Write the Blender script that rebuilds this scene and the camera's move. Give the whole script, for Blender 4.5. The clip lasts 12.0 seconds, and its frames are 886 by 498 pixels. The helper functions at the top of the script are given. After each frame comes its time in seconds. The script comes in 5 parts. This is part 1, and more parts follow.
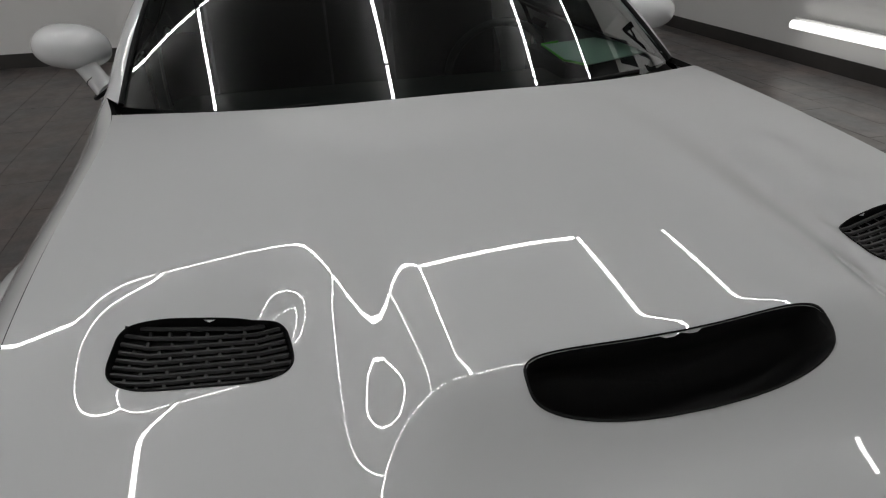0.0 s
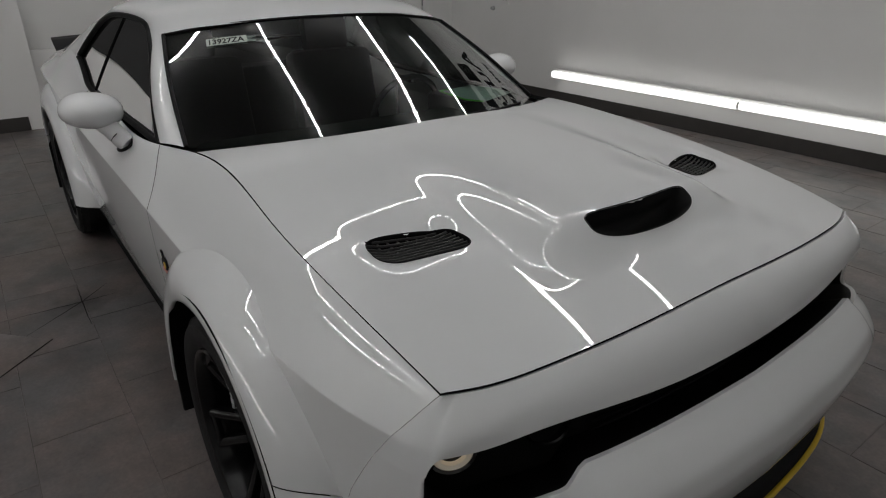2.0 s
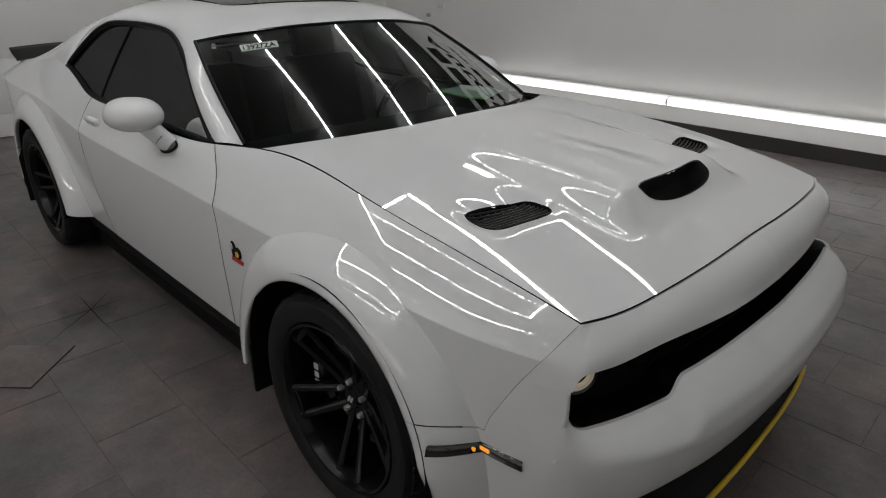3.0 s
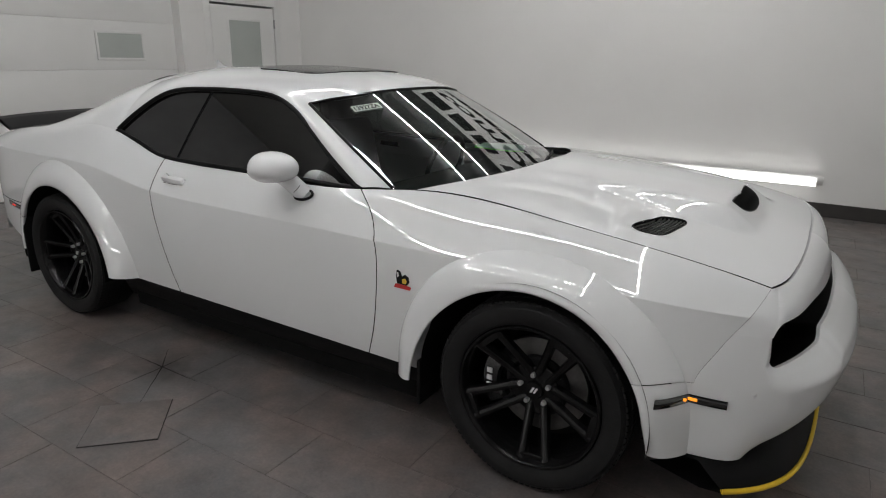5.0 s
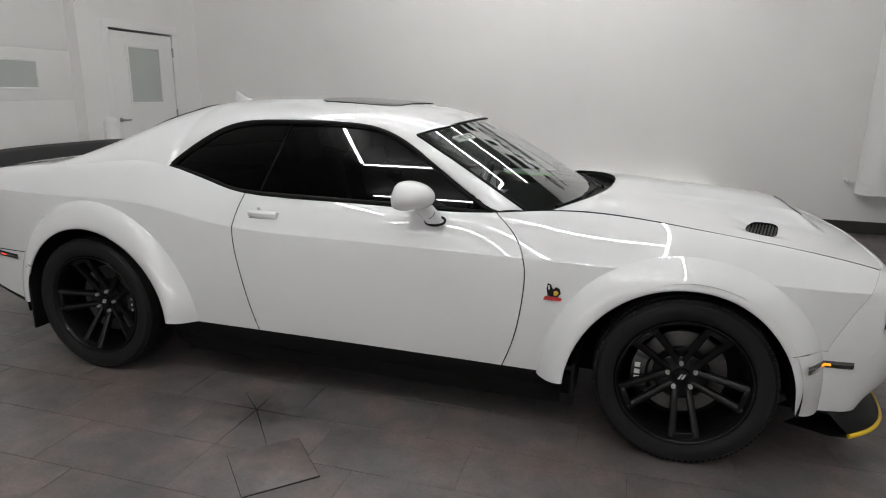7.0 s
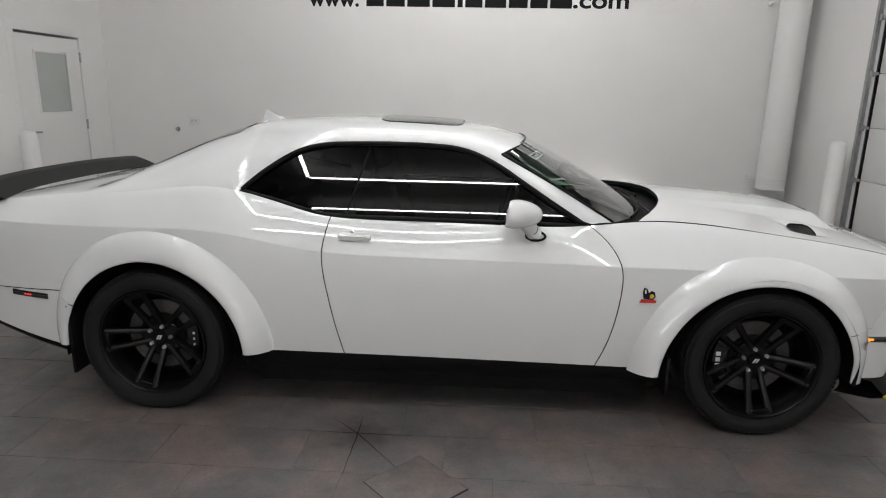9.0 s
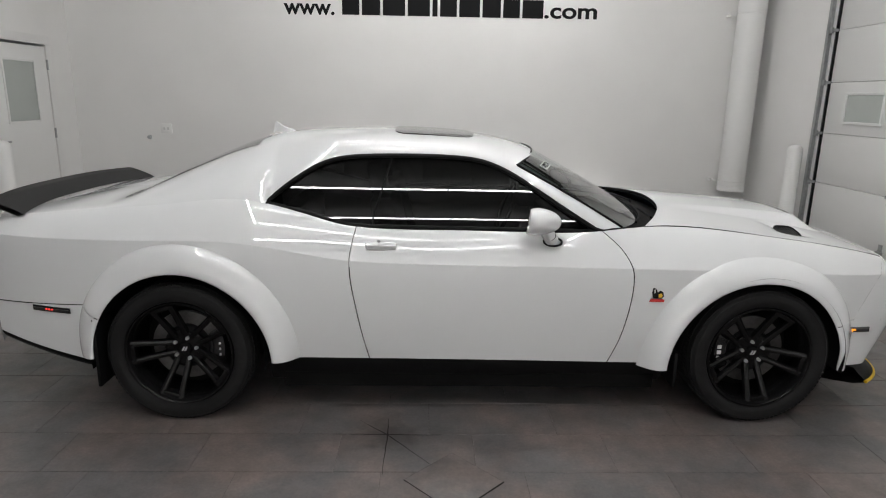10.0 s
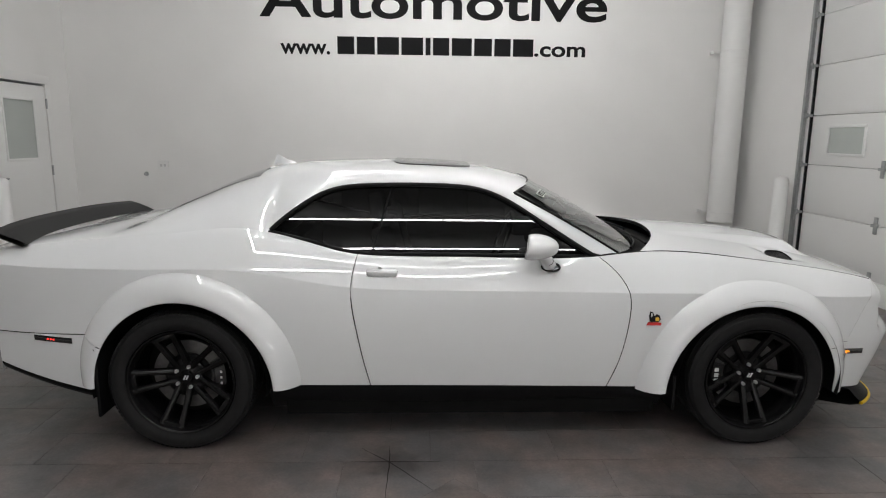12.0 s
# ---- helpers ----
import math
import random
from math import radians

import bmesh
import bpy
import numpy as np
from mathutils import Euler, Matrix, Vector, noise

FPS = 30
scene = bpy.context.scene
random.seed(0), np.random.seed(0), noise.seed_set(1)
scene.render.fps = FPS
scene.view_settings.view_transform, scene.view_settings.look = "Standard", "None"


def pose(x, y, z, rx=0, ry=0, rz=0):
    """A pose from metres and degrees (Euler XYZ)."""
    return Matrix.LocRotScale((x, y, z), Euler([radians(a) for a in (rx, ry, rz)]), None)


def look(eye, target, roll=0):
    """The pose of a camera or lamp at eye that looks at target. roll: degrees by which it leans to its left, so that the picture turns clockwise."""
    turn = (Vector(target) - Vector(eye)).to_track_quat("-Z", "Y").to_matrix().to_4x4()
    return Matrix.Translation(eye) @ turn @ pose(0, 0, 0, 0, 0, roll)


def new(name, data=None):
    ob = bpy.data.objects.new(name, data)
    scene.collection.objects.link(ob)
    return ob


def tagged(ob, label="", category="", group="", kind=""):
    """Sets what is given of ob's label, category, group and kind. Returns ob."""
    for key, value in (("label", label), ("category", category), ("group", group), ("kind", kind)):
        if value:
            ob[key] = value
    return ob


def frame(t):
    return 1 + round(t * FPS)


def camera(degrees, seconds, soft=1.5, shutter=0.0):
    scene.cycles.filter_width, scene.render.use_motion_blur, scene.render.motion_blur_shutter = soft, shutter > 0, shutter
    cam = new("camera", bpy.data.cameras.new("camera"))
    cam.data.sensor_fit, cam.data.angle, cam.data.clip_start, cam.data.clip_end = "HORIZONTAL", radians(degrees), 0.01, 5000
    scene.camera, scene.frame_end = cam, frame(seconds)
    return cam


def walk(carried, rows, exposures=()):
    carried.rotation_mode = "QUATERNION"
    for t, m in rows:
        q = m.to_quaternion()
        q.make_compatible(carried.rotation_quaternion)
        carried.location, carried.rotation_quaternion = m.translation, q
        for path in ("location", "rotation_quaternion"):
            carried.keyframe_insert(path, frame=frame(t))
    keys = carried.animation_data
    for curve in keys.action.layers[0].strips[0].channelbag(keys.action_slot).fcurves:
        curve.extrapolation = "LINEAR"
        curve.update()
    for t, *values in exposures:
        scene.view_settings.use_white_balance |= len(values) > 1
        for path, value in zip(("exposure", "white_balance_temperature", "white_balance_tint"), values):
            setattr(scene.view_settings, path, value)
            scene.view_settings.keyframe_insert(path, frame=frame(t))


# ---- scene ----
cam = camera(70.9, 12.0, soft=1.1)

PATH = [
    (0, (2.44, -0.415, 1.428), (0.758, 0.049, 0.451), -0.8),
    (0.5, (2.54, -0.595, 1.442), (0.913, 0.031, 0.461), -0.6),
    (1, (2.693, -0.796, 1.505), (1.134, -0.005, 0.533), -0.4),
    (1.5, (2.85, -1.04, 1.539), (1.323, -0.076, 0.679), -0.2),
    (2, (2.867, -1.279, 1.525), (1.398, -0.195, 0.707), 0.0),
    (2.5, (2.756, -1.513, 1.488), (1.373, -0.315, 0.681), 0.1),
    (3, (2.772, -1.785, 1.534), (1.47, -0.494, 0.735), 0.1),
    (3.5, (2.744, -2.065, 1.543), (1.467, -0.707, 0.819), 0.4),
    (5.5, (1.971, -2.954, 1.491), (1.09, -1.244, 0.945), 1.0),
    (6, (1.7, -3.137, 1.498), (0.921, -1.367, 0.99), 1.1),
    (6.5, (1.437, -3.368, 1.511), (0.776, -1.547, 1.013), 1.0),
    (7, (1.156, -3.47, 1.499), (0.629, -1.604, 1.008), 1.1),
    (9, (0.102, -3.757, 1.583), (0.002, -1.819, 1.1), 1.1),
    (9.5, (-0.116, -3.886, 1.62), (-0.129, -1.945, 1.141), 1.0),
    (10, (-0.239, -3.9, 1.633), (-0.188, -1.957, 1.161), 1.0),
    (10.5, (-0.286, -3.939, 1.653), (-0.213, -1.99, 1.209), 0.9),
    (11, (-0.307, -3.972, 1.651), (-0.222, -2.01, 1.273), 0.8),
    (11.5, (-0.289, -3.967, 1.601), (-0.206, -2.002, 1.237), 0.6),
    (12, (-0.282, -3.964, 1.591), (-0.205, -1.997, 1.236), 0.6),
]
walk(cam, [(t, look(e, g, r)) for t, e, g, r in PATH],
     exposures=[(0, -0.82), (2.0, -0.78), (3.5, -0.4), (5.5, -0.05), (7, 0.18), (12, 0.20)])

# ---- world ----
world = bpy.data.worlds.new("world")
scene.world = world
world.use_nodes = True
world.node_tree.nodes["Background"].inputs[0].default_value = (0.02, 0.02, 0.02, 1)
world.node_tree.nodes["Background"].inputs[1].default_value = 0.3

TUBE_POWER = 45.0


# ---- materials ----
def material(name, base=(0.5, 0.5, 0.5), rough=0.5, metal=0.0, coat=0.0, var=0.0, scale=8.0, bump=0.0, bump_scale=60.0, spec=0.5, emit=None, power=0.0, jitter=0.0, world=False):
    m = bpy.data.materials.new(name)
    m.use_nodes = True
    nt = m.node_tree
    b = nt.nodes["Principled BSDF"]
    b.inputs["Base Color"].default_value = (*base, 1)
    b.inputs["Roughness"].default_value = rough
    b.inputs["Metallic"].default_value = metal
    b.inputs["Specular IOR Level"].default_value = spec
    b.inputs["Coat Weight"].default_value = coat
    b.inputs["Coat Roughness"].default_value = 0.005
    if emit:
        b.inputs["Emission Color"].default_value = (*emit, 1)
        b.inputs["Emission Strength"].default_value = power
    if var or bump or jitter:
        co = nt.nodes.new("ShaderNodeNewGeometry" if world else "ShaderNodeTexCoord")
        where = co.outputs["Position" if world else "Object"]
    if var or jitter:
        n1 = nt.nodes.new("ShaderNodeTexNoise")
        n1.inputs["Scale"].default_value = scale
        n1.inputs["Detail"].default_value = 6
        n2 = nt.nodes.new("ShaderNodeTexNoise")
        n2.inputs["Scale"].default_value = scale * 0.17
        n2.inputs["Detail"].default_value = 3
        nt.links.new(where, n1.inputs["Vector"])
        nt.links.new(where, n2.inputs["Vector"])
        add = nt.nodes.new("ShaderNodeMath")
        add.operation = "ADD"
        nt.links.new(n1.outputs["Fac"], add.inputs[0])
        nt.links.new(n2.outputs["Fac"], add.inputs[1])
        mp = nt.nodes.new("ShaderNodeMapRange")
        mp.inputs[1].default_value, mp.inputs[2].default_value = 0.7, 1.3
        mp.inputs[3].default_value, mp.inputs[4].default_value = 1 - var, 1 + var
        nt.links.new(add.outputs[0], mp.inputs[0])
        last = mp.outputs[0]
        if jitter:
            inf = nt.nodes.new("ShaderNodeObjectInfo")
            mj = nt.nodes.new("ShaderNodeMapRange")
            mj.inputs[3].default_value, mj.inputs[4].default_value = 1 - jitter, 1 + jitter
            nt.links.new(inf.outputs["Random"], mj.inputs[0])
            mm = nt.nodes.new("ShaderNodeMath")
            mm.operation = "MULTIPLY"
            nt.links.new(mj.outputs[0], mm.inputs[0])
            nt.links.new(last, mm.inputs[1])
            last = mm.outputs[0]
        mul = nt.nodes.new("ShaderNodeVectorMath")
        mul.operation = "SCALE"
        mul.inputs[0].default_value = base
        nt.links.new(last, mul.inputs["Scale"])
        nt.links.new(mul.outputs[0], b.inputs["Base Color"])
        mr = nt.nodes.new("ShaderNodeMapRange")
        mr.inputs[1].default_value, mr.inputs[2].default_value = 0.7, 1.3
        mr.inputs[3].default_value, mr.inputs[4].default_value = max(rough - var * 0.10, 0.02), min(rough + var * 0.10, 1)
        nt.links.new(add.outputs[0], mr.inputs[0])
        if rough > 0.15:
            nt.links.new(mr.outputs[0], b.inputs["Roughness"])
    if bump:
        n3 = nt.nodes.new("ShaderNodeTexNoise")
        n3.inputs["Scale"].default_value = bump_scale
        n3.inputs["Detail"].default_value = 5
        nt.links.new(where, n3.inputs["Vector"])
        bp = nt.nodes.new("ShaderNodeBump")
        bp.inputs["Strength"].default_value = bump
        bp.inputs["Distance"].default_value = 0.004
        nt.links.new(n3.outputs["Fac"], bp.inputs["Height"])
        nt.links.new(bp.outputs[0], b.inputs["Normal"])
    return m


def glass(name, tint, gloss=1.0, ior=1.5, twin=False):
    m = bpy.data.materials.new(name)
    m.use_nodes = True
    nt = m.node_tree
    out = nt.nodes["Material Output"]
    nt.nodes.remove(nt.nodes["Principled BSDF"])
    tr = nt.nodes.new("ShaderNodeBsdfTransparent")
    tr.inputs[0].default_value = (*tint, 1)
    gl = nt.nodes.new("ShaderNodeBsdfGlossy")
    gl.inputs["Roughness"].default_value = 0.005
    gl.inputs["Color"].default_value = (gloss, gloss, gloss, 1)
    fr = nt.nodes.new("ShaderNodeFresnel")
    fr.inputs[0].default_value = ior
    mix = nt.nodes.new("ShaderNodeMixShader")
    if twin:
        # both faces of the pane reflect: 2R / (1 + R)
        dbl = nt.nodes.new("ShaderNodeMath")
        dbl.operation = "MULTIPLY"
        dbl.inputs[1].default_value = 2.0
        one = nt.nodes.new("ShaderNodeMath")
        one.inputs[1].default_value = 1.0
        div = nt.nodes.new("ShaderNodeMath")
        div.operation = "DIVIDE"
        nt.links.new(fr.outputs[0], dbl.inputs[0])
        nt.links.new(fr.outputs[0], one.inputs[0])
        nt.links.new(dbl.outputs[0], div.inputs[0])
        nt.links.new(one.outputs[0], div.inputs[1])
        nt.links.new(div.outputs[0], mix.inputs[0])
    else:
        nt.links.new(fr.outputs[0], mix.inputs[0])
    nt.links.new(tr.outputs[0], mix.inputs[1])
    nt.links.new(gl.outputs[0], mix.inputs[2])
    nt.links.new(mix.outputs[0], out.inputs[0])
    return m


def slate_tile(name):
    """Grey porcelain with cool and warm clouds, fine speckle, uneven gloss and slight relief."""
    m = bpy.data.materials.new(name)
    m.use_nodes = True
    nt = m.node_tree
    b = nt.nodes["Principled BSDF"]
    b.inputs["Specular IOR Level"].default_value = 0.65
    geo = nt.nodes.new("ShaderNodeNewGeometry")
    inf = nt.nodes.new("ShaderNodeObjectInfo")
    off = nt.nodes.new("ShaderNodeVectorMath")
    off.operation = "MULTIPLY_ADD"
    off.inputs[1].default_value = (7.0, 11.0, 3.0)
    nt.links.new(inf.outputs["Random"], off.inputs[0])
    nt.links.new(geo.outputs["Position"], off.inputs[2])

    def cloud(scale, detail, rough, lo, hi, src, out_lo=0.0, out_hi=1.0):
        n = nt.nodes.new("ShaderNodeTexNoise")
        n.inputs["Scale"].default_value = scale
        n.inputs["Detail"].default_value = detail
        n.inputs["Roughness"].default_value = rough
        nt.links.new(src, n.inputs["Vector"])
        r = nt.nodes.new("ShaderNodeMapRange")
        for k, v in ((1, lo), (2, hi), (3, out_lo), (4, out_hi)):
            r.inputs[k].default_value = v
        nt.links.new(n.outputs["Fac"], r.inputs[0])
        return r.outputs[0]

    def times(a, c):
        x = nt.nodes.new("ShaderNodeMath")
        x.operation = "MULTIPLY"
        nt.links.new(a, x.inputs[0])
        nt.links.new(c, x.inputs[1])
        return x.outputs[0]

    mix = nt.nodes.new("ShaderNodeMix")
    mix.data_type = "RGBA"
    mix.inputs["A"].default_value = (0.105, 0.100, 0.101, 1)
    mix.inputs["B"].default_value = (0.150, 0.122, 0.113, 1)
    nt.links.new(cloud(2.3, 6, 0.62, 0.41, 0.60, geo.outputs["Position"]), mix.inputs["Factor"])
    tone = times(cloud(5.5, 9, 0.68, 0.30, 0.70, off.outputs[0], 0.68, 1.32), cloud(70, 3, 0.6, 0.30, 0.70, geo.outputs["Position"], 0.86, 1.14))
    sc = nt.nodes.new("ShaderNodeVectorMath")
    sc.operation = "SCALE"
    nt.links.new(mix.outputs["Result"], sc.inputs[0])
    nt.links.new(tone, sc.inputs["Scale"])
    nt.links.new(sc.outputs[0], b.inputs["Base Color"])
    nt.links.new(cloud(8.0, 6, 0.6, 0.3, 0.7, off.outputs[0], 0.30, 0.42), b.inputs["Roughness"])
    return m


PAINT = material("white_paint", (0.69, 0.70, 0.71), 0.5, coat=1.0, var=0.012, scale=3, spec=0.1)
PAINT.node_tree.nodes["Principled BSDF"].inputs["Coat IOR"].default_value = 1.72
TRIM = material("black_trim", (0.005, 0.005, 0.0054), 0.5, bump=0.15, bump_scale=300, spec=0.12)
GLOSSB = material("gloss_black", (0.008, 0.008, 0.009), 0.12, coat=0.5)
SATIN = material("satin_black", (0.018, 0.018, 0.019), 0.38, var=0.2, scale=20)
SPOILER = material("matt_black", (0.016, 0.016, 0.0165), 0.5, var=0.15, scale=14, bump=0.1, bump_scale=200, spec=0.2)
RUBBER = material("rubber", (0.010, 0.010, 0.0104), 0.6, var=0.25, scale=30, bump=0.3, bump_scale=180, spec=0.2)
RIM = material("rim_black", (0.005, 0.005, 0.0054), 0.22, var=0.1, scale=30, spec=0.22)
STEEL = material("disc_steel", (0.12, 0.118, 0.116), 0.42, metal=0.9, var=0.2, scale=60)
NUT = material("nut_steel", (0.50, 0.50, 0.50), 0.28, metal=0.6)
CHROME = material("chrome", (0.75, 0.75, 0.76), 0.12, metal=1.0)
PALE = material("pale_print", (0.55, 0.55, 0.55), 0.4)
LINER = material("dark_liner", (0.005, 0.005, 0.005), 0.9, var=0.2, scale=12, spec=0.1)
CABIN = material("cabin_black", (0.004, 0.004, 0.0045), 0.8, var=0.3, scale=25, bump=0.3, bump_scale=150, spec=0.2)
TINT = glass("tinted_glass", (0.05, 0.052, 0.05))
SCREEN = glass("windscreen_glass", (0.66, 0.83, 0.75), ior=1.62, twin=True)
DARKGLASS = material("dark_glass", (0.01, 0.011, 0.012), 0.05, coat=1.0)
ROOFGLASS = material("roof_glass", (0.012, 0.013, 0.014), 0.14, spec=0.6)
AMBER = material("amber_lamp", (0.6, 0.2, 0.02), 0.2, emit=(1.0, 0.35, 0.03), power=1.1)
REDLAMP = material("red_lamp", (0.5, 0.02, 0.02), 0.2, emit=(1.0, 0.05, 0.04), power=1.6)
YELLOW = material("yellow_guard", (0.75, 0.50, 0.02), 0.45, var=0.08, scale=10)
RED = material("badge_red", (0.5, 0.03, 0.03), 0.3)
GOLD = material("badge_gold", (0.7, 0.45, 0.05), 0.3)
HEADLAMP = material("lamp_bulb", (0.8, 0.7, 0.5), 0.2, emit=(1.0, 0.75, 0.45), power=0.7)
HALO = material("halo_glass", (0.75, 0.70, 0.6), 0.2, coat=1.0, emit=(1.0, 0.85, 0.65), power=0.12)
GREEN = material("green_card", (0.15, 0.75, 0.05), 0.5)
PAPER = material("paper", (0.55, 0.62, 0.58), 0.7, var=0.05, scale=20)
STICKER = material("sticker", (0.46, 0.52, 0.47), 0.6)
INK = material("ink", (0.010, 0.010, 0.0105), 0.7, spec=0.12)
WALL = material("wall_paint", (0.765, 0.76, 0.75), 0.55, var=0.03, scale=1.6, bump=0.12, bump_scale=90)
DARKPANEL = material("dark_reflection_panel", (0.03, 0.03, 0.031), 0.8, var=0.2, scale=3)
CEIL = material("ceiling_paint", (0.06, 0.06, 0.06), 0.7, var=0.1, scale=2, bump=0.2, bump_scale=30)
BASE = material("baseboard", (0.035, 0.032, 0.03), 0.45, var=0.2, scale=8)
TILE = slate_tile("floor_tile")
GROUT = material("grout", (0.118, 0.106, 0.100), 0.8, var=0.5, scale=20)
DOORM = material("door_paint", (0.74, 0.74, 0.73), 0.4, var=0.02, scale=2)
FROST = material("frosted_pane", (0.42, 0.45, 0.43), 0.3, var=0.04, scale=3)
STEELG = material("galvanised", (0.35, 0.36, 0.36), 0.4, metal=0.7, var=0.2, scale=20)
WALL_TUBE = material("wall_light_tube", (1, 1, 1), 0.4, emit=(1.0, 0.985, 0.96), power=3.2)
SIDE_FILL = material("side_fill_tube", (1, 1, 1), 0.4, emit=(1.0, 0.99, 0.97), power=12.0)
WASH = material("wash_light_tube", (1, 1, 1), 0.4, emit=(1.0, 0.99, 0.975), power=30.0)
TUBE = material("light_tube", (1, 1, 1), 0.4, emit=(1.0, 0.99, 0.975), power=TUBE_POWER)


# ---- building helpers ----
def link_mesh(name, verts, faces, mat, parent=None, label="", smooth=True, sharp=None):
    me = bpy.data.meshes.new(name)
    me.from_pydata([tuple(map(float, v)) for v in verts], [], faces)
    me.materials.append(mat)
    if smooth:
        me.polygons.foreach_set("use_smooth", [True] * len(me.polygons))
    if sharp:
        me.set_sharp_from_angle(angle=radians(sharp))
    ob = new(name, me)
    if parent is not None:
        ob.parent = parent
    if label:
        ob["label"] = label
    return ob


def part(name, bm, mat, parent, label="", sharp=35):
    me = bpy.data.meshes.new(name)
    bmesh.ops.recalc_face_normals(bm, faces=bm.faces)
    bm.to_mesh(me)
    bm.free()
    me.materials.append(mat)
    me.polygons.foreach_set("use_smooth", [True] * len(me.polygons))
    me.set_sharp_from_angle(angle=radians(sharp))
    ob = new(name, me)
    if parent is not None:
        ob.parent = parent
    if label:
        ob["label"] = label
    return ob


def empty(name, label, category, loc=(0, 0, 0), group="", kind=""):
    ob = new(name)
    ob.location = loc
    return tagged(ob, label, category, group, kind)


def spline(*knots):
    """Natural cubic spline through (x, y) knots."""
    k = sorted(knots)
    x = np.array([a for a, _ in k], float)
    y = np.array([b for _, b in k], float)
    n = len(x)
    h = np.diff(x)
    a = np.zeros((n, n))
    r = np.zeros(n)
    a[0, 0] = a[-1, -1] = 1
    for i in range(1, n - 1):
        a[i, i - 1], a[i, i], a[i, i + 1] = h[i - 1], 2 * (h[i - 1] + h[i]), h[i]
        r[i] = 6 * ((y[i + 1] - y[i]) / h[i] - (y[i] - y[i - 1]) / h[i - 1])
    m = np.linalg.solve(a, r)

    def f(q):
        q = np.asarray(q, float)
        i = np.clip(np.searchsorted(x, q) - 1, 0, n - 2)
        qq = np.clip(q, x[0], x[-1])
        d0, d1 = qq - x[i], x[i + 1] - qq
        return (m[i] * d1 ** 3 + m[i + 1] * d0 ** 3) / (6 * h[i]) + (y[i] / h[i] - m[i] * h[i] / 6) * d1 + (y[i + 1] / h[i] - m[i + 1] * h[i] / 6) * d0

    return f


def smooth(q):
    q = np.clip(q, 0, 1)
    return q * q * (3 - 2 * q)


def sheet(name, p, mat, parent, label="", flange=0.0, flip=False, closed=False, keep=None):
    """A smooth sheet from a grid of points (n, m, 3); flange: depth of the folded edge behind its border."""
    p = np.asarray(p, float)
    n, m = p.shape[:2]
    verts = p.reshape(-1, 3).tolist()
    faces = []
    mm = m if closed else m - 1
    for i in range(n - 1):
        for j in range(mm):
            if keep is not None and not keep[i, j]:
                continue
            k = (j + 1) % m
            q = (i * m + j, i * m + k, (i + 1) * m + k, (i + 1) * m + j)
            faces.append(q[::-1] if flip else q)
    if flange:
        du, dv = np.gradient(p, axis=0), np.gradient(p, axis=1)
        nn = np.cross(dv, du)
        nn /= np.linalg.norm(nn, axis=2, keepdims=True) + 1e-9
        if flip:
            nn = -nn
        ring = [(0, j) for j in range(m)] + [(i, m - 1) for i in range(1, n)] + [(n - 1, j) for j in range(m - 2, -1, -1)] + [(i, 0) for i in range(n - 2, 0, -1)]
        base = len(verts)
        for i, j in ring:
            verts.append(p[i, j].tolist())
            verts.append((p[i, j] - nn[i, j] * flange).tolist())
        c = len(ring)
        for a in range(c):
            b = (a + 1) % c
            q = (base + 2 * a, base + 2 * a + 1, base + 2 * b + 1, base + 2 * b)
            faces.append(q if flip else q[::-1])
    ob = link_mesh(name, verts, faces, mat, parent, label)
    if flange:
        ob.data.materials.append(LINER)
        ob.data.polygons.foreach_set("material_index", [0] * (len(faces) - c) + [1] * c)
    return ob


def box(bm, c, s, bevel=0.0, m=None):
    """A box of size s round c; with bevelled edges."""
    r = bmesh.ops.create_cube(bm, size=1)
    bmesh.ops.scale(bm, vec=s, verts=r["verts"])
    if bevel:
        e = list({ed for v in r["verts"] for ed in v.link_edges})
        r = bmesh.ops.bevel(bm, geom=e, offset=bevel, segments=2, affect="EDGES", profile=0.5)
    vs = list({v for v in r["verts"]})
    bmesh.ops.translate(bm, vec=c, verts=vs)
    if m is not None:
        bmesh.ops.transform(bm, matrix=m, verts=vs)
    return vs


def rod(bm, a, b, r1, r2=None, seg=16, caps=True):
    a, b = Vector(a), Vector(b)
    m = Matrix.Translation((a + b) / 2) @ (b - a).to_track_quat("Z", "Y").to_matrix().to_4x4()
    return bmesh.ops.create_cone(bm, cap_ends=caps, segments=seg, radius1=r1, radius2=r1 if r2 is None else r2, depth=(b - a).length, matrix=m)["verts"]


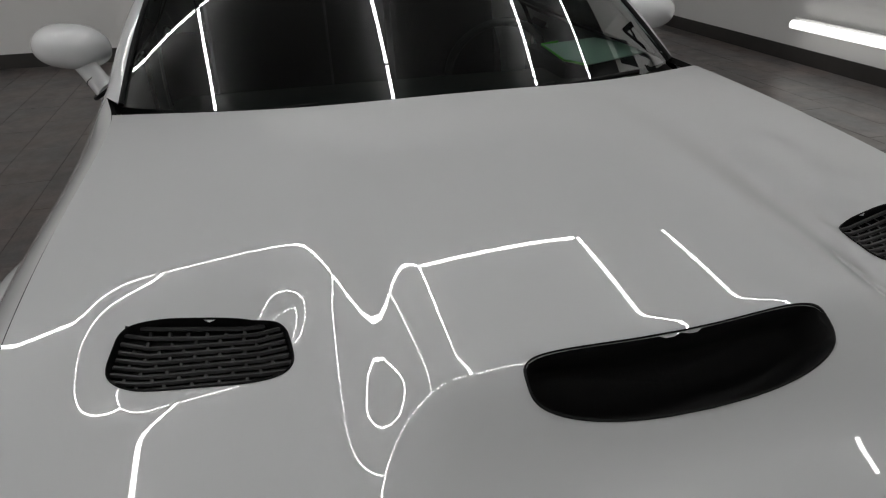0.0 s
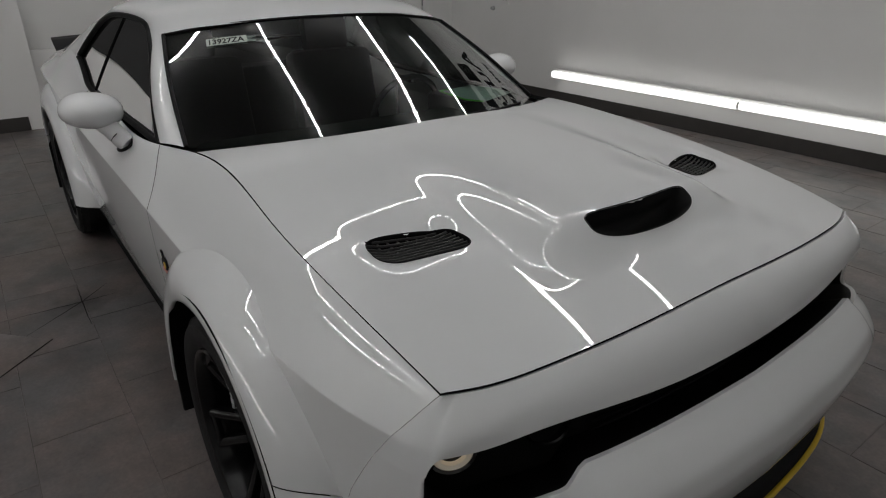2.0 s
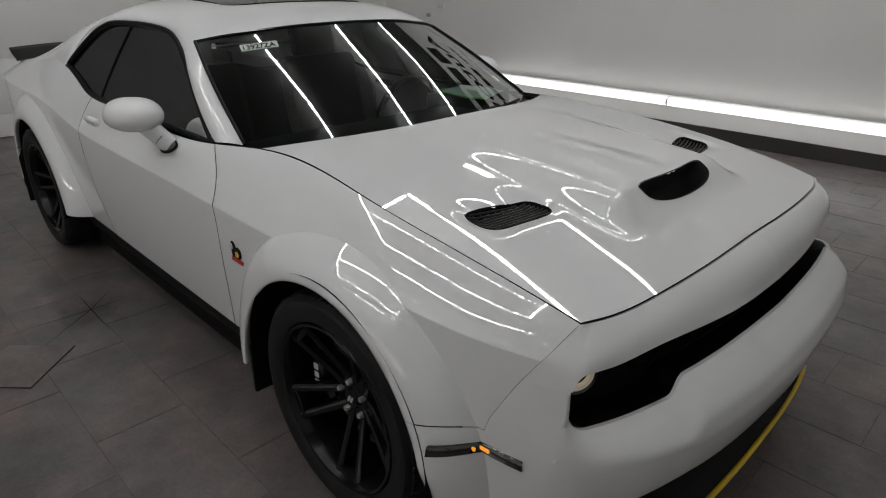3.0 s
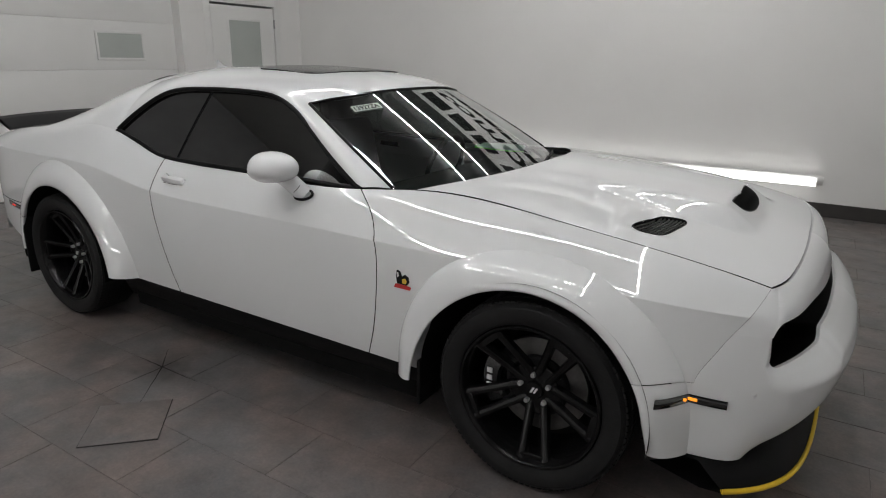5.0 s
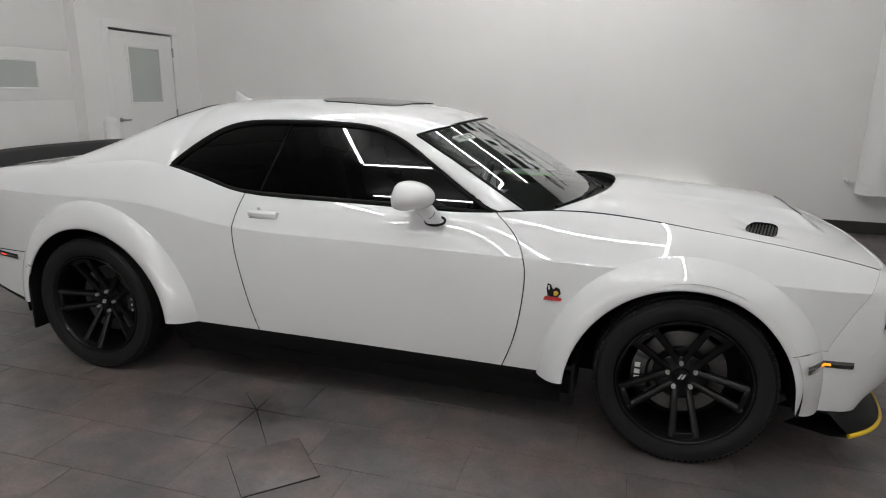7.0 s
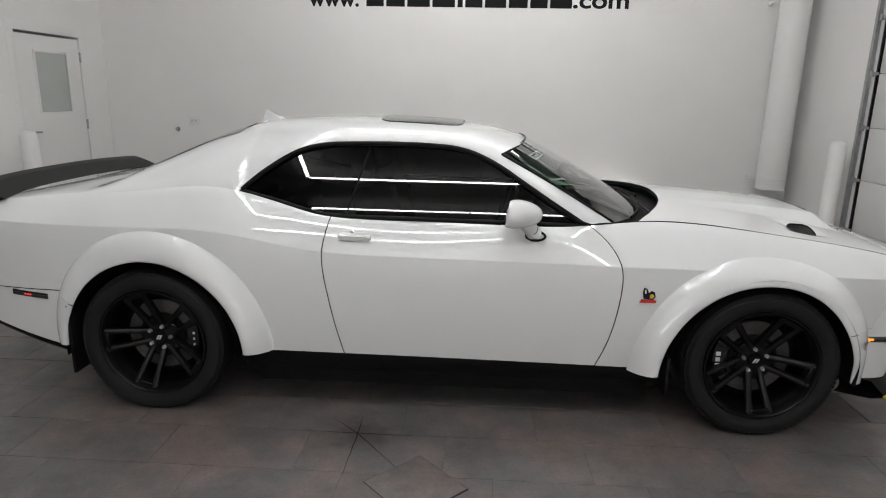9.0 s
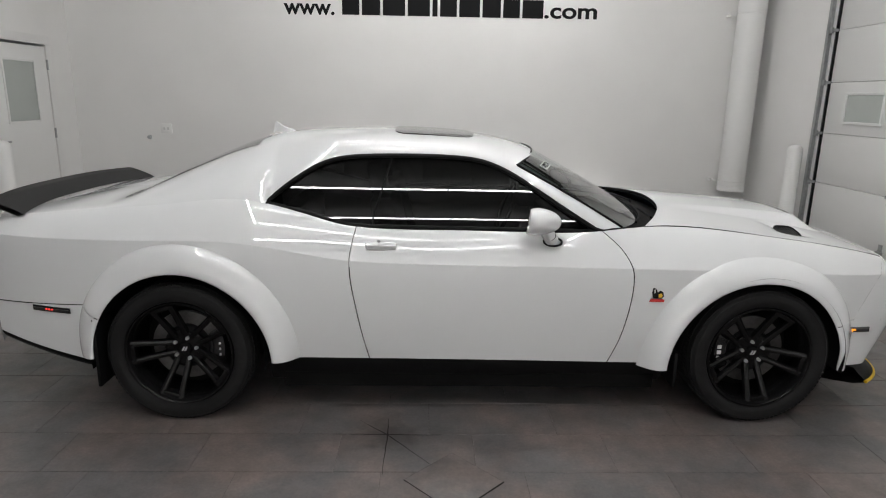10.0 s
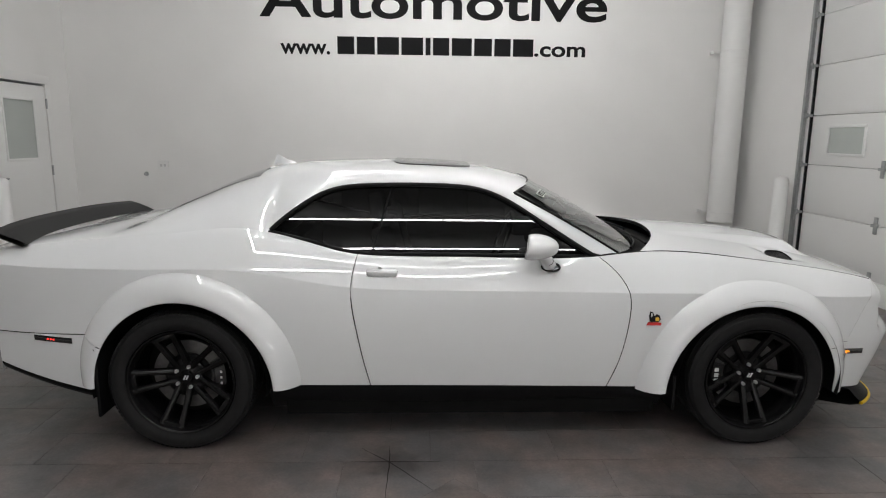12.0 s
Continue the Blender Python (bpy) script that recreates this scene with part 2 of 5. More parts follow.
def sweep(name, pts, r, mat, parent=None, label="", seg=8, flat=1.0, closed=False):
    """A tube along points."""
    pts = [Vector(p) for p in pts]
    n = len(pts)
    verts, faces = [], []
    for i, p in enumerate(pts):
        a = pts[(i - 1) % n] if closed or i else p
        b = pts[(i + 1) % n] if closed or i < n - 1 else p
        t = (b - a).normalized()
        u = t.cross(Vector((0, 0, 1)))
        if u.length < 1e-3:
            u = t.cross(Vector((0, 1, 0)))
        u.normalize()
        w = u.cross(t)
        for k in range(seg):
            an = 2 * math.pi * k / seg
            verts.append(p + u * (r * flat * math.cos(an)) + w * (r * math.sin(an)))
    for i in range(n if closed else n - 1):
        for k in range(seg):
            a, b = i * seg + k, i * seg + (k + 1) % seg
            c, d = ((i + 1) % n) * seg + (k + 1) % seg, ((i + 1) % n) * seg + k
            faces.append((a, b, c, d))
    if not closed:
        faces.append(tuple(range(seg))[::-1])
        faces.append(tuple((n - 1) * seg + k for k in range(seg)))
    return link_mesh(name, verts, faces, mat, parent, label, sharp=50)


def lathe(name, prof, centre, axis_sign, mat, parent, label="", seg=64, sharp=30):
    """Revolves (radius, outward offset) points round the y axis at centre."""
    verts, faces = [], []
    n = len(prof)
    for k in range(seg):
        an = 2 * math.pi * k / seg
        for r, o in prof:
            verts.append((centre[0] + r * math.cos(an), centre[1] + axis_sign * o, centre[2] + r * math.sin(an)))
    for k in range(seg):
        for i in range(n - 1):
            a, b = k * n + i, k * n + i + 1
            c, d = ((k + 1) % seg) * n + i + 1, ((k + 1) % seg) * n + i
            faces.append((a, b, c, d) if axis_sign > 0 else (d, c, b, a))
    return link_mesh(name, verts, faces, mat, parent, label, sharp=sharp)


def wording(name, body, size, m, mat, parent, depth=0.002, bold=0.0, width=None, label=""):
    """Raised letters of the built-in font, turned into a mesh; stretched to the width."""
    cu = bpy.data.curves.new(name, "FONT")
    cu.body = body
    cu.size = size
    cu.extrude = depth
    cu.offset = bold
    tmp = bpy.data.objects.new(name + "_curve", cu)
    scene.collection.objects.link(tmp)
    me = bpy.data.meshes.new_from_object(tmp.evaluated_get(bpy.context.evaluated_depsgraph_get()))
    bpy.data.objects.remove(tmp)
    me.materials.clear()
    me.materials.append(mat)
    if width:
        xs = [v.co.x for v in me.vertices]
        k = width / (max(xs) - min(xs))
        x0 = min(xs)
        for v in me.vertices:
            v.co.x = (v.co.x - x0) * k
    ob = new(name, me)
    ob.matrix_basis = m
    if parent is not None:
        ob.parent = parent
    if label:
        ob["label"] = label
    return ob


# ---- room ----
WALL_Y, REAR_X, FRONT_X, SIDE_Y, CEIL_Z = 4.6, -4.88, 4.15, -5.7, 4.3


def slab(name, lo, hi, mat, label, category, kind="structure"):
    bm = bmesh.new()
    box(bm, [(a + b) / 2 for a, b in zip(lo, hi)], [b - a for a, b in zip(lo, hi)])
    return tagged(part(name, bm, mat, None), label, category, kind=kind)


GD0, GD1, GDH = -0.75, 2.51, 3.51          # rear garage door opening
DR0, DR1, DRH = 2.97, 4.085, 2.175         # service door opening
FD0, FD1, FDH = -2.2, 3.14, 4.057          # front garage door opening

slab("ceiling", (REAR_X - 0.6, SIDE_Y - 0.2, CEIL_Z), (FRONT_X + 0.6, WALL_Y + 0.2, CEIL_Z + 0.15), CEIL, "dark grey painted ceiling above the photo bay", "ceiling")
slab("wall_north", (REAR_X - 0.6, WALL_Y, 0), (FRONT_X + 0.6, WALL_Y + 0.2, CEIL_Z), WALL, "smooth white painted wall with black lettering", "wall")
slab("wall_south", (REAR_X - 0.6, SIDE_Y - 0.2, 0), (FRONT_X + 0.6, SIDE_Y, CEIL_Z), WALL, "plain white painted wall", "wall")


def wall_with_openings(name, x0, x1, openings, label):
    """A wall between x0 and x1 along y with openings (y0, y1, height) through it."""
    bm = bmesh.new()
    y = SIDE_Y
    for a, b, h in openings:
        box(bm, ((x0 + x1) / 2, (y + a) / 2, CEIL_Z / 2), (x1 - x0, a - y, CEIL_Z))
        box(bm, ((x0 + x1) / 2, (a + b) / 2, (h + CEIL_Z) / 2), (x1 - x0, b - a, CEIL_Z - h))
        y = b
    box(bm, ((x0 + x1) / 2, (y + WALL_Y) / 2, CEIL_Z / 2), (x1 - x0, WALL_Y - y, CEIL_Z))
    return tagged(part(name, bm, WALL, None), label, "wall", kind="structure")


wall_with_openings("wall_west", REAR_X - 0.45, REAR_X, [(GD0, GD1, GDH), (DR0, DR1, DRH)], "white painted end wall with a service door")
# added dark panel, never in view: keeps the side glass reflections dark
slab("unseen_dark_panel", (REAR_X - 0.002, SIDE_Y, 1.5), (REAR_X + 0.03, GD0 - 0.15, CEIL_Z), DARKPANEL, "dark panel added out of view to darken the side glass reflections", "wall")
wall_with_openings("wall_east", FRONT_X, FRONT_X + 0.3, [(FD0, FD1, FDH)], "white painted end wall with a garage door opening")


def garage_door(name, x, y0, y1, h, side, label):
    """Sectional door: panels with joints, small windows, hinges and tracks; side: the way into the room."""
    top = empty(name, label, "garage door", (x, 0, 0), kind="structure")
    joints = [0.0] + [0.228 + 0.547 * k for k in range(8) if 0.228 + 0.547 * k < h - 0.05] + [h]
    gap = 0.0014 if side > 0 else 0.005
    for za, zb in zip(joints, joints[1:]):
        bm = bmesh.new()
        box(bm, (0, (y0 + y1) / 2, (za + zb) / 2), (0.05, y1 - y0, zb - za - gap), 0.002)
        part("panel", bm, DOORM, top)
    bm = bmesh.new()
    box(bm, (-side * 0.03, (y0 + y1) / 2, h / 2), (0.004, y1 - y0, h))
    part("backing", bm, LINER, top)
    for yw in [y1 - (0.735 if side > 0 else 0.65) - 1.2 * k for k in range(1 if side > 0 else 3)]:
        bm = bmesh.new()
        zc = 1.595
        for dz in (-0.15, 0.15):
            box(bm, (side * 0.03, yw, zc + dz), (0.02, 0.60, 0.03), 0.005)
        for dy in (-0.285, 0.285):
            box(bm, (side * 0.03, yw + dy, zc), (0.02, 0.03, 0.27), 0.005)
        fr = part("window_frame", bm, DOORM, top)
        bm = bmesh.new()
        box(bm, (side * 0.026, yw, zc), (0.008, 0.545, 0.272))
        part("pane", bm, FROST, fr)
    for zj in joints[1:-1] if side < 0 else ():
        for yk in (y0 + 0.9, y1 - 1.235, (y0 + y1) / 2 - 0.4):
            bm = bmesh.new()
            box(bm, (side * 0.032, yk, zj), (0.012, 0.05, 0.17), 0.004)
            box(bm, (side * 0.04, yk, zj), (0.02, 0.09, 0.03), 0.004)
            part("hinge", bm, STEELG, top, "galvanised steel hinge")
    for yt in (y0 - 0.02, y1 + 0.02) if side < 0 else ():
        bm = bmesh.new()
        box(bm, (side * 0.075, yt, h / 2), (0.09, 0.006, h))
        box(bm, (side * 0.118, yt - 0.02 * np.sign(yt), h / 2), (0.006, 0.045, h))
        box(bm, (side * 0.032, yt - 0.02 * np.sign(yt), h / 2), (0.006, 0.045, h))
        tr = part("track", bm, STEELG, top, "galvanised steel door track")
        bm = bmesh.new()
        box(bm, (side * 0.02, yt - 0.05 * np.sign(yt), h / 2), (0.03, 0.04, h))
        part("seal", bm, TRIM, top, "black rubber seal")
        for zj in joints[1:-1]:
            bm = bmesh.new()
            box(bm, (side * 0.06, yt - 0.03 * np.sign(yt), zj), (0.05, 0.10, 0.03), 0.005)
            rod(bm, (side * 0.085, yt - 0.03 * np.sign(yt), zj - 0.03), (side * 0.085, yt - 0.03 * np.sign(yt), zj + 0.03), 0.022)
            part("roller", bm, STEELG, top)
    return top


garage_door("garage_door_rear", REAR_X - 0.17, GD0, GD1, GDH, 1, "closed white sectional garage door with a small frosted window")
garage_door("garage_door_front", FRONT_X + 0.06, FD0, FD1, FDH, -1, "closed white sectional garage door with steel track")

# service door with a frosted pane
door = empty("door_1", "closed white service door with a tall frosted pane", "door", (REAR_X, 0, 0), kind="structure")
bm = bmesh.new()
w0, w1, z0w, z1w = 3.25, 3.82, 1.28, 1.975
for lo, hi in (((DR0 + 0.01, 0.01), (w0, DRH - 0.03)), ((w1, 0.01), (DR1 - 0.02, DRH - 0.03)), ((w0, 0.01), (w1, z0w)), ((w0, z1w), (w1, DRH - 0.03))):
    box(bm, (-0.0265, (lo[0] + hi[0]) / 2, (lo[1] + hi[1]) / 2), (0.045, hi[0] - lo[0], hi[1] - lo[1]))
part("leaf", bm, DOORM, door)
bm = bmesh.new()
box(bm, (-0.016, (w0 + w1) / 2, (z0w + z1w) / 2), (0.012, w1 - w0, z1w - z0w))
part("pane", bm, FROST, door, "frosted grey pane")
bm = bmesh.new()
for yy in (w0, w1):
    box(bm, (-0.0005, yy, (z0w + z1w) / 2), (0.008, 0.03, z1w - z0w + 0.03), 0.002)
for zz in (z0w, z1w):
    box(bm, (-0.0005, (w0 + w1) / 2, zz), (0.008, w1 - w0 - 0.03, 0.03), 0.002)
part("glazing_bead", bm, DOORM, door)
bm = bmesh.new()
box(bm, (0.001, DR0 - 0.05, DRH / 2), (0.004, 0.10, DRH), 0.001)
box(bm, (0.001, DR1 + 0.05, DRH / 2), (0.004, 0.10, DRH), 0.001)
box(bm, (0.001, (DR0 + DR1) / 2, DRH + 0.05), (0.004, DR1 - DR0 + 0.2, 0.10), 0.001)
part("casing", bm, DOORM, door)
for zz in (0.25, 1.13, 1.94):
    bm = bmesh.new()
    rod(bm, (0.006, DR1 - 0.012, zz - 0.06), (0.006, DR1 - 0.012, zz + 0.06), 0.012)
    part("hinge", bm, STEELG, door, "steel butt hinge")
bm = bmesh.new()
rod(bm, (-0.03, DR0 + 0.07, 1.08), (0.005, DR0 + 0.07, 1.08), 0.028)
rod(bm, (0.03, DR0 + 0.06, 1.08), (0.03, DR0 + 0.20, 1.08), 0.011)
rod(bm, (-0.01, DR0 + 0.07, 1.08), (0.035, DR0 + 0.07, 1.08), 0.011)
part("lever_handle", bm, STEELG, door, "brushed steel lever handle")

# baseboards
for nm, lo, hi in (("baseboard_north", (REAR_X, WALL_Y - 0.014, 0), (FRONT_X, WALL_Y - 0.002, 0.14)),
                   ("baseboard_south", (REAR_X, SIDE_Y + 0.002, 0), (FRONT_X, SIDE_Y + 0.014, 0.14)),
                   ("baseboard_west", (REAR_X + 0.002, SIDE_Y + 0.015, 0), (REAR_X + 0.014, GD0 - 0.16, 0.14)),
                   ("baseboard_east", (FRONT_X - 0.014, SIDE_Y + 0.015, 0), (FRONT_X - 0.002, FD0 - 0.1, 0.14)),
                   ("baseboard_corner", (FRONT_X - 0.014, FD1 + 0.1, 0), (FRONT_X - 0.002, WALL_Y - 0.015, 0.14))):
    slab(nm, lo, hi, BASE, "dark tiled baseboard along the wall", "baseboard")

# floor
slab("floor", (REAR_X - 0.6, SIDE_Y - 0.2, -0.2), (FRONT_X + 0.6, WALL_Y + 0.2, -0.0022), GROUT, "dark grey tiled floor with fine joints", "floor")

# ---- the car ----
car = empty("sports_coupe", "glossy white two-door muscle coupe with black wheels and wide arches", "car")
AX_F, AX_R, HUB_Z = 1.475, -1.475, 0.362

# character lines along the body: heights and half widths
z_low = spline((-2.6, 0.33), (-1.0, 0.315), (0.0, 0.31), (0.9, 0.295), (2.2, 0.28))
y_low = spline((-2.6, 0.78), (-2.3, 0.85), (-1.5, 0.885), (0.0, 0.885), (1.5, 0.882), (1.95, 0.862), (2.2, 0.79))
z_crs = spline((-2.6, 0.95), (-2.2, 0.94), (-1.6, 0.935), (-1.1, 0.922), (-0.72, 0.858), (-0.3, 0.833), (0.3, 0.827), (0.8, 0.82), (1.4, 0.812), (2.2, 0.775))
y_crs = spline((-2.6, 0.76), (-2.3, 0.868), (-1.9, 0.915), (-1.5, 0.932), (-0.7, 0.93), (0.0, 0.93), (0.8, 0.931), (1.4, 0.93), (1.75, 0.915), (2.0, 0.878), (2.2, 0.812))
z_sho = spline((-2.6, 0.985), (-2.3, 1.02), (-1.9, 1.065), (-1.5, 1.10), (-1.2, 1.125), (-1.04, 1.105), (-0.8, 1.048), (-0.58, 1.005), (-0.1, 0.988), (0.62, 0.988), (0.9, 1.004), (1.5, 0.966), (1.8, 0.927), (2.0, 0.892), (2.16, 0.855), (2.3, 0.812))
y_sho = spline((-2.6, 0.64), (-2.3, 0.735), (-1.9, 0.79), (-1.5, 0.805), (-1.04, 0.81), (-0.6, 0.836), (0.0, 0.840), (0.6, 0.834), (0.9, 0.770), (1.5, 0.782), (2.0, 0.776), (2.16, 0.762), (2.3, 0.745))


def side(x, t):
    """The body side at station x: t 0 at the sill, 0.6 at the crease, 1 at the shoulder. Gives y (half width) and z."""
    x, t = np.broadcast_arrays(np.asarray(x, float), np.asarray(t, float))
    oy, oz = 0, 0
    zl, yl, zc, yc, zs, ys = z_low(x), y_low(x), z_crs(x), y_crs(x), z_sho(x), y_sho(x)
    for d in (-0.002, -0.001, 0.0, 0.001, 0.002):
        q = np.clip(t + d * smooth(np.minimum(t, 1 - t) / 0.06), 0, 1)
        a = np.clip(q / 0.6, 0, 1)
        b = np.clip((q - 0.6) / 0.4, 0, 1)
        ly = (1 - a) ** 2 * yl + 2 * a * (1 - a) * (yc + 0.004) + a * a * yc
        lz = (1 - a) ** 2 * zl + 2 * a * (1 - a) * (zl + 0.52 * (zc - zl)) + a * a * zc
        uy = (1 - b) ** 2 * yc + 2 * b * (1 - b) * (yc + 0.60 * (ys - yc)) + b * b * ys
        uz = (1 - b) ** 2 * zc + 2 * b * (1 - b) * (zc + 0.79 * (zs - zc)) + b * b * zs
        up = q > 0.6
        oy = oy + np.where(up, uy, ly) / 5
        oz = oz + np.where(up, uz, lz) / 5
    return oy, oz


def t_at(x, z):
    """The t at which the side reaches height z."""
    x, z = np.broadcast_arrays(np.asarray(x, float), np.asarray(z, float))
    lo, hi = np.zeros(x.shape), np.ones(x.shape)
    for _ in range(22):
        mid = (lo + hi) / 2
        up = side(x, mid)[1] < z
        lo, hi = np.where(up, mid, lo), np.where(up, hi, mid)
    return (lo + hi) / 2


def y_at(x, z):
    x = np.asarray(x, float)
    return side(x, t_at(x, z))[0]


seam_door_r = spline((0.29, -0.525), (0.45, -0.565), (0.63, -0.60), (0.85, -0.622), (1.03, -0.585))
seam_door_f = spline((0.28, 0.705), (0.42, 0.755), (0.56, 0.785), (0.70, 0.80), (0.82, 0.79), (0.93, 0.72), (1.01, 0.62))
seam_nose = spline((0.50, 1.99), (0.56, 2.0), (0.64, 2.038), (0.72, 2.082), (0.79, 2.126), (0.859, 2.16))


def arch_z(x, ax, r):
    d = np.asarray(x) - ax
    return np.where(np.abs(d) < r, HUB_Z + np.sqrt(np.maximum(r * r - d * d, 0)), 0)


def mirror(p, s):
    p = np.array(p, float)
    p[..., 1] *= s
    return p


def side_panel(name, sgn, x_a, x_b, low, nu, nt, label="", t_top=0.997):
    """A panel of the body side between two seams x(z), above the height low(x); its rows gather at the crease."""
    u = np.linspace(0, 1, nu)[:, None]
    half = nt // 2
    v = np.linspace(0, 1, half)
    lower, upper_ = (1 - (1 - v) ** 1.6)[None, :], (v ** 1.6)[None, 1:]
    x = (1 - u) * x_a(0.6) + u * x_b(0.6) + 0 * np.linspace(0, 1, 2 * half - 1)[None, :]

    def rows_of(x):
        tl = np.where(low(x) > 0.301, t_at(x, low(x)), 0.0)
        tk = np.maximum(tl[:, :1] + 0.05, 0.6)
        a = tl[:, :half] + (tk - tl[:, :half]) * lower
        return np.concatenate([a, tk + (t_top - tk) * upper_], 1)

    for _ in range(5):
        y, z = side(x, rows_of(x))
        x = (1 - u) * x_a(z) + u * x_b(z)
    y, z = side(x, rows_of(x))
    p = np.stack([x, -y, z], -1)
    return sheet(name, mirror(p, sgn), PAINT, car, label, flange=0.018, flip=sgn > 0)


GAP = 0.0024
for sgn in (1, -1):
    side_panel("door", sgn, lambda z: seam_door_r(z) + GAP, lambda z: seam_door_f(z) - GAP, lambda x: 0 * x, 70, 60)
    # front fender, over the arch
    side_panel("fender", sgn, lambda z: seam_door_f(z) + GAP, lambda z: seam_nose(np.clip(z, 0.545, 0.859)) - GAP * 0.2,
               lambda x: np.maximum(arch_z(x, AX_F, 0.46), np.where(x > AX_F, 0.542, 0)), 96, 44)
    side_panel("quarter_panel", sgn, lambda z: -2.43 + 0 * z, lambda z: seam_door_r(z) - GAP,
               lambda x: np.maximum(arch_z(x, AX_R, 0.47), np.where(x < AX_R, 0.60, 0)), 130, 44, t_top=1.0)
    # bumper's side under the widened arch
    xx = np.linspace(1.935, 1.9972, 10)[:, None]
    ww = np.linspace(0, 1, 12)[None, :]
    zz = 0.275 + (0.5405 - 0.275) * ww + 0 * xx
    yy = y_at(xx + 0 * ww, np.maximum(zz, 0.315)) - 0.03 * smooth((0.33 - zz) / 0.2) - 0.0004
    sheet("bumper_side", mirror(np.stack([xx + 0 * ww, -yy, zz], -1), sgn), PAINT, car, flip=sgn > 0)
    # rear bumper corner, its lower edge rising towards the tail
    xx = np.linspace(-2.43, -1.88, 40)[:, None]
    zlo = 0.285 + 0.155 * np.clip((-1.90 - xx) / 0.55, 0, 1) ** 1.2
    ww = np.linspace(0, 1, 16)[None, :]
    zz = zlo + (0.595 - zlo) * ww
    yy = y_at(xx + 0 * ww, zz)
    sheet("rear_bumper", mirror(np.stack([xx + 0 * ww, -yy, zz], -1), sgn), PAINT, car, flange=0.018, flip=sgn > 0)
    zz = zlo - 0.050 + 0.046 * ww
    yy = y_at(xx + 0 * ww, np.maximum(zz, 0.31)) - 0.004 - 0.03 * (1 - ww) ** 2
    sheet("rear_valance", mirror(np.stack([xx + 0 * ww, -yy, zz], -1), sgn), TRIM, car, "black lower rear valance", flip=sgn < 0)
    # black side skirt
    xx = np.linspace(-1.05, 1.02, 30)[:, None]
    ww = np.linspace(0, 1, 7)[None, :]
    zz = 0.175 + (z_low(xx) + 0.004 - 0.175) * ww
    yy = y_low(xx) - 0.006 - 0.05 * (1 - ww) ** 2
    sheet("side_skirt", mirror(np.stack([xx + 0 * ww, -yy, zz], -1), sgn), TRIM, car, "black side skirt", flange=0.03, flip=sgn > 0)


# widened arches
def flare(name, sgn, ax, r_in, r_out, a0, a1, label=""):
    """A widened arch swept round the wheel; r_in and r_out are radii against the angle in degrees."""
    n, m = 90, 22
    an = np.linspace(a0, a1, n)[:, None]
    b = np.linspace(0, 1, m)[None, :]
    ri, ro = r_in(an), r_out(an)
    ca, sa = np.cos(np.radians(an)), np.sin(np.radians(an))
    zo = np.clip(HUB_Z + ro * sa, 0.20, 1.05)
    ybody = y_at(ax + ro * ca, np.maximum(zo, 0.315))
    yi = 0.985 - (0.030 * smooth((8 - an) / 18) if ax > 0 else 0 * an)
    r = (1 - b) ** 3 * ri + 3 * b * (1 - b) ** 2 * (ri + 0.40 * (ro - ri)) + 3 * b * b * (1 - b) * (ro - 0.18 * (ro - ri)) + b ** 3 * ro
    y = (1 - b) ** 3 * yi + 3 * b * (1 - b) ** 2 * (yi + 0.010) + 3 * b * b * (1 - b) * (ybody + 0.040) + b ** 3 * (ybody - 0.003)
    # rounded lip and inner return
    lip = np.concatenate([ri + 0.004 + 0 * an, ri + 0 * an], 1)
    r = np.concatenate([ri + 0.02, ri + 0.003, r], 1)
    y = np.concatenate([yi - 0.03, yi - 0.012, y], 1)
    if ax > 0:
        # the cut between the two pieces lies level
        bb = np.concatenate([np.zeros(2), b[0]])[None, :]
        lean = np.radians(an + np.exp(-((an - 21.3) / 13) ** 2) * (5.0 * (1 - bb) - 1.7 * bb))
        ca, sa = np.cos(lean), np.sin(lean)
    p = np.stack([ax + r * ca, -y, HUB_Z + r * sa], -1)
    return sheet(name, mirror(p, sgn), PAINT, car, label, flip=sgn > 0)


def flare_y(x, z):
    """Half width of the front arch's widened skin at a place ahead of the wheel."""
    an = np.degrees(np.arctan2(z - HUB_Z, x - AX_F))
    ri, ro = rf_in(an), rf_out(an)
    yb = y_at(AX_F + ro * np.cos(np.radians(an)), np.maximum(z, 0.315))
    r = np.hypot(x - AX_F, z - HUB_Z)
    out = np.zeros(len(x))
    for i in range(len(x)):
        b = np.linspace(0, 1, 60)
        rr = (1 - b) ** 3 * ri[i] + 3 * b * (1 - b) ** 2 * (ri[i] + 0.40 * (ro[i] - ri[i])) + 3 * b * b * (1 - b) * (ro[i] - 0.18 * (ro[i] - ri[i])) + b ** 3 * ro[i]
        yy = (1 - b) ** 3 + 3 * b * (1 - b) ** 2 * 1.010 + 3 * b * b * (1 - b) * (yb[i] + 0.040) + b ** 3 * (yb[i] - 0.003)
        out[i] = np.interp(r[i], rr, yy, right=0)
    return out


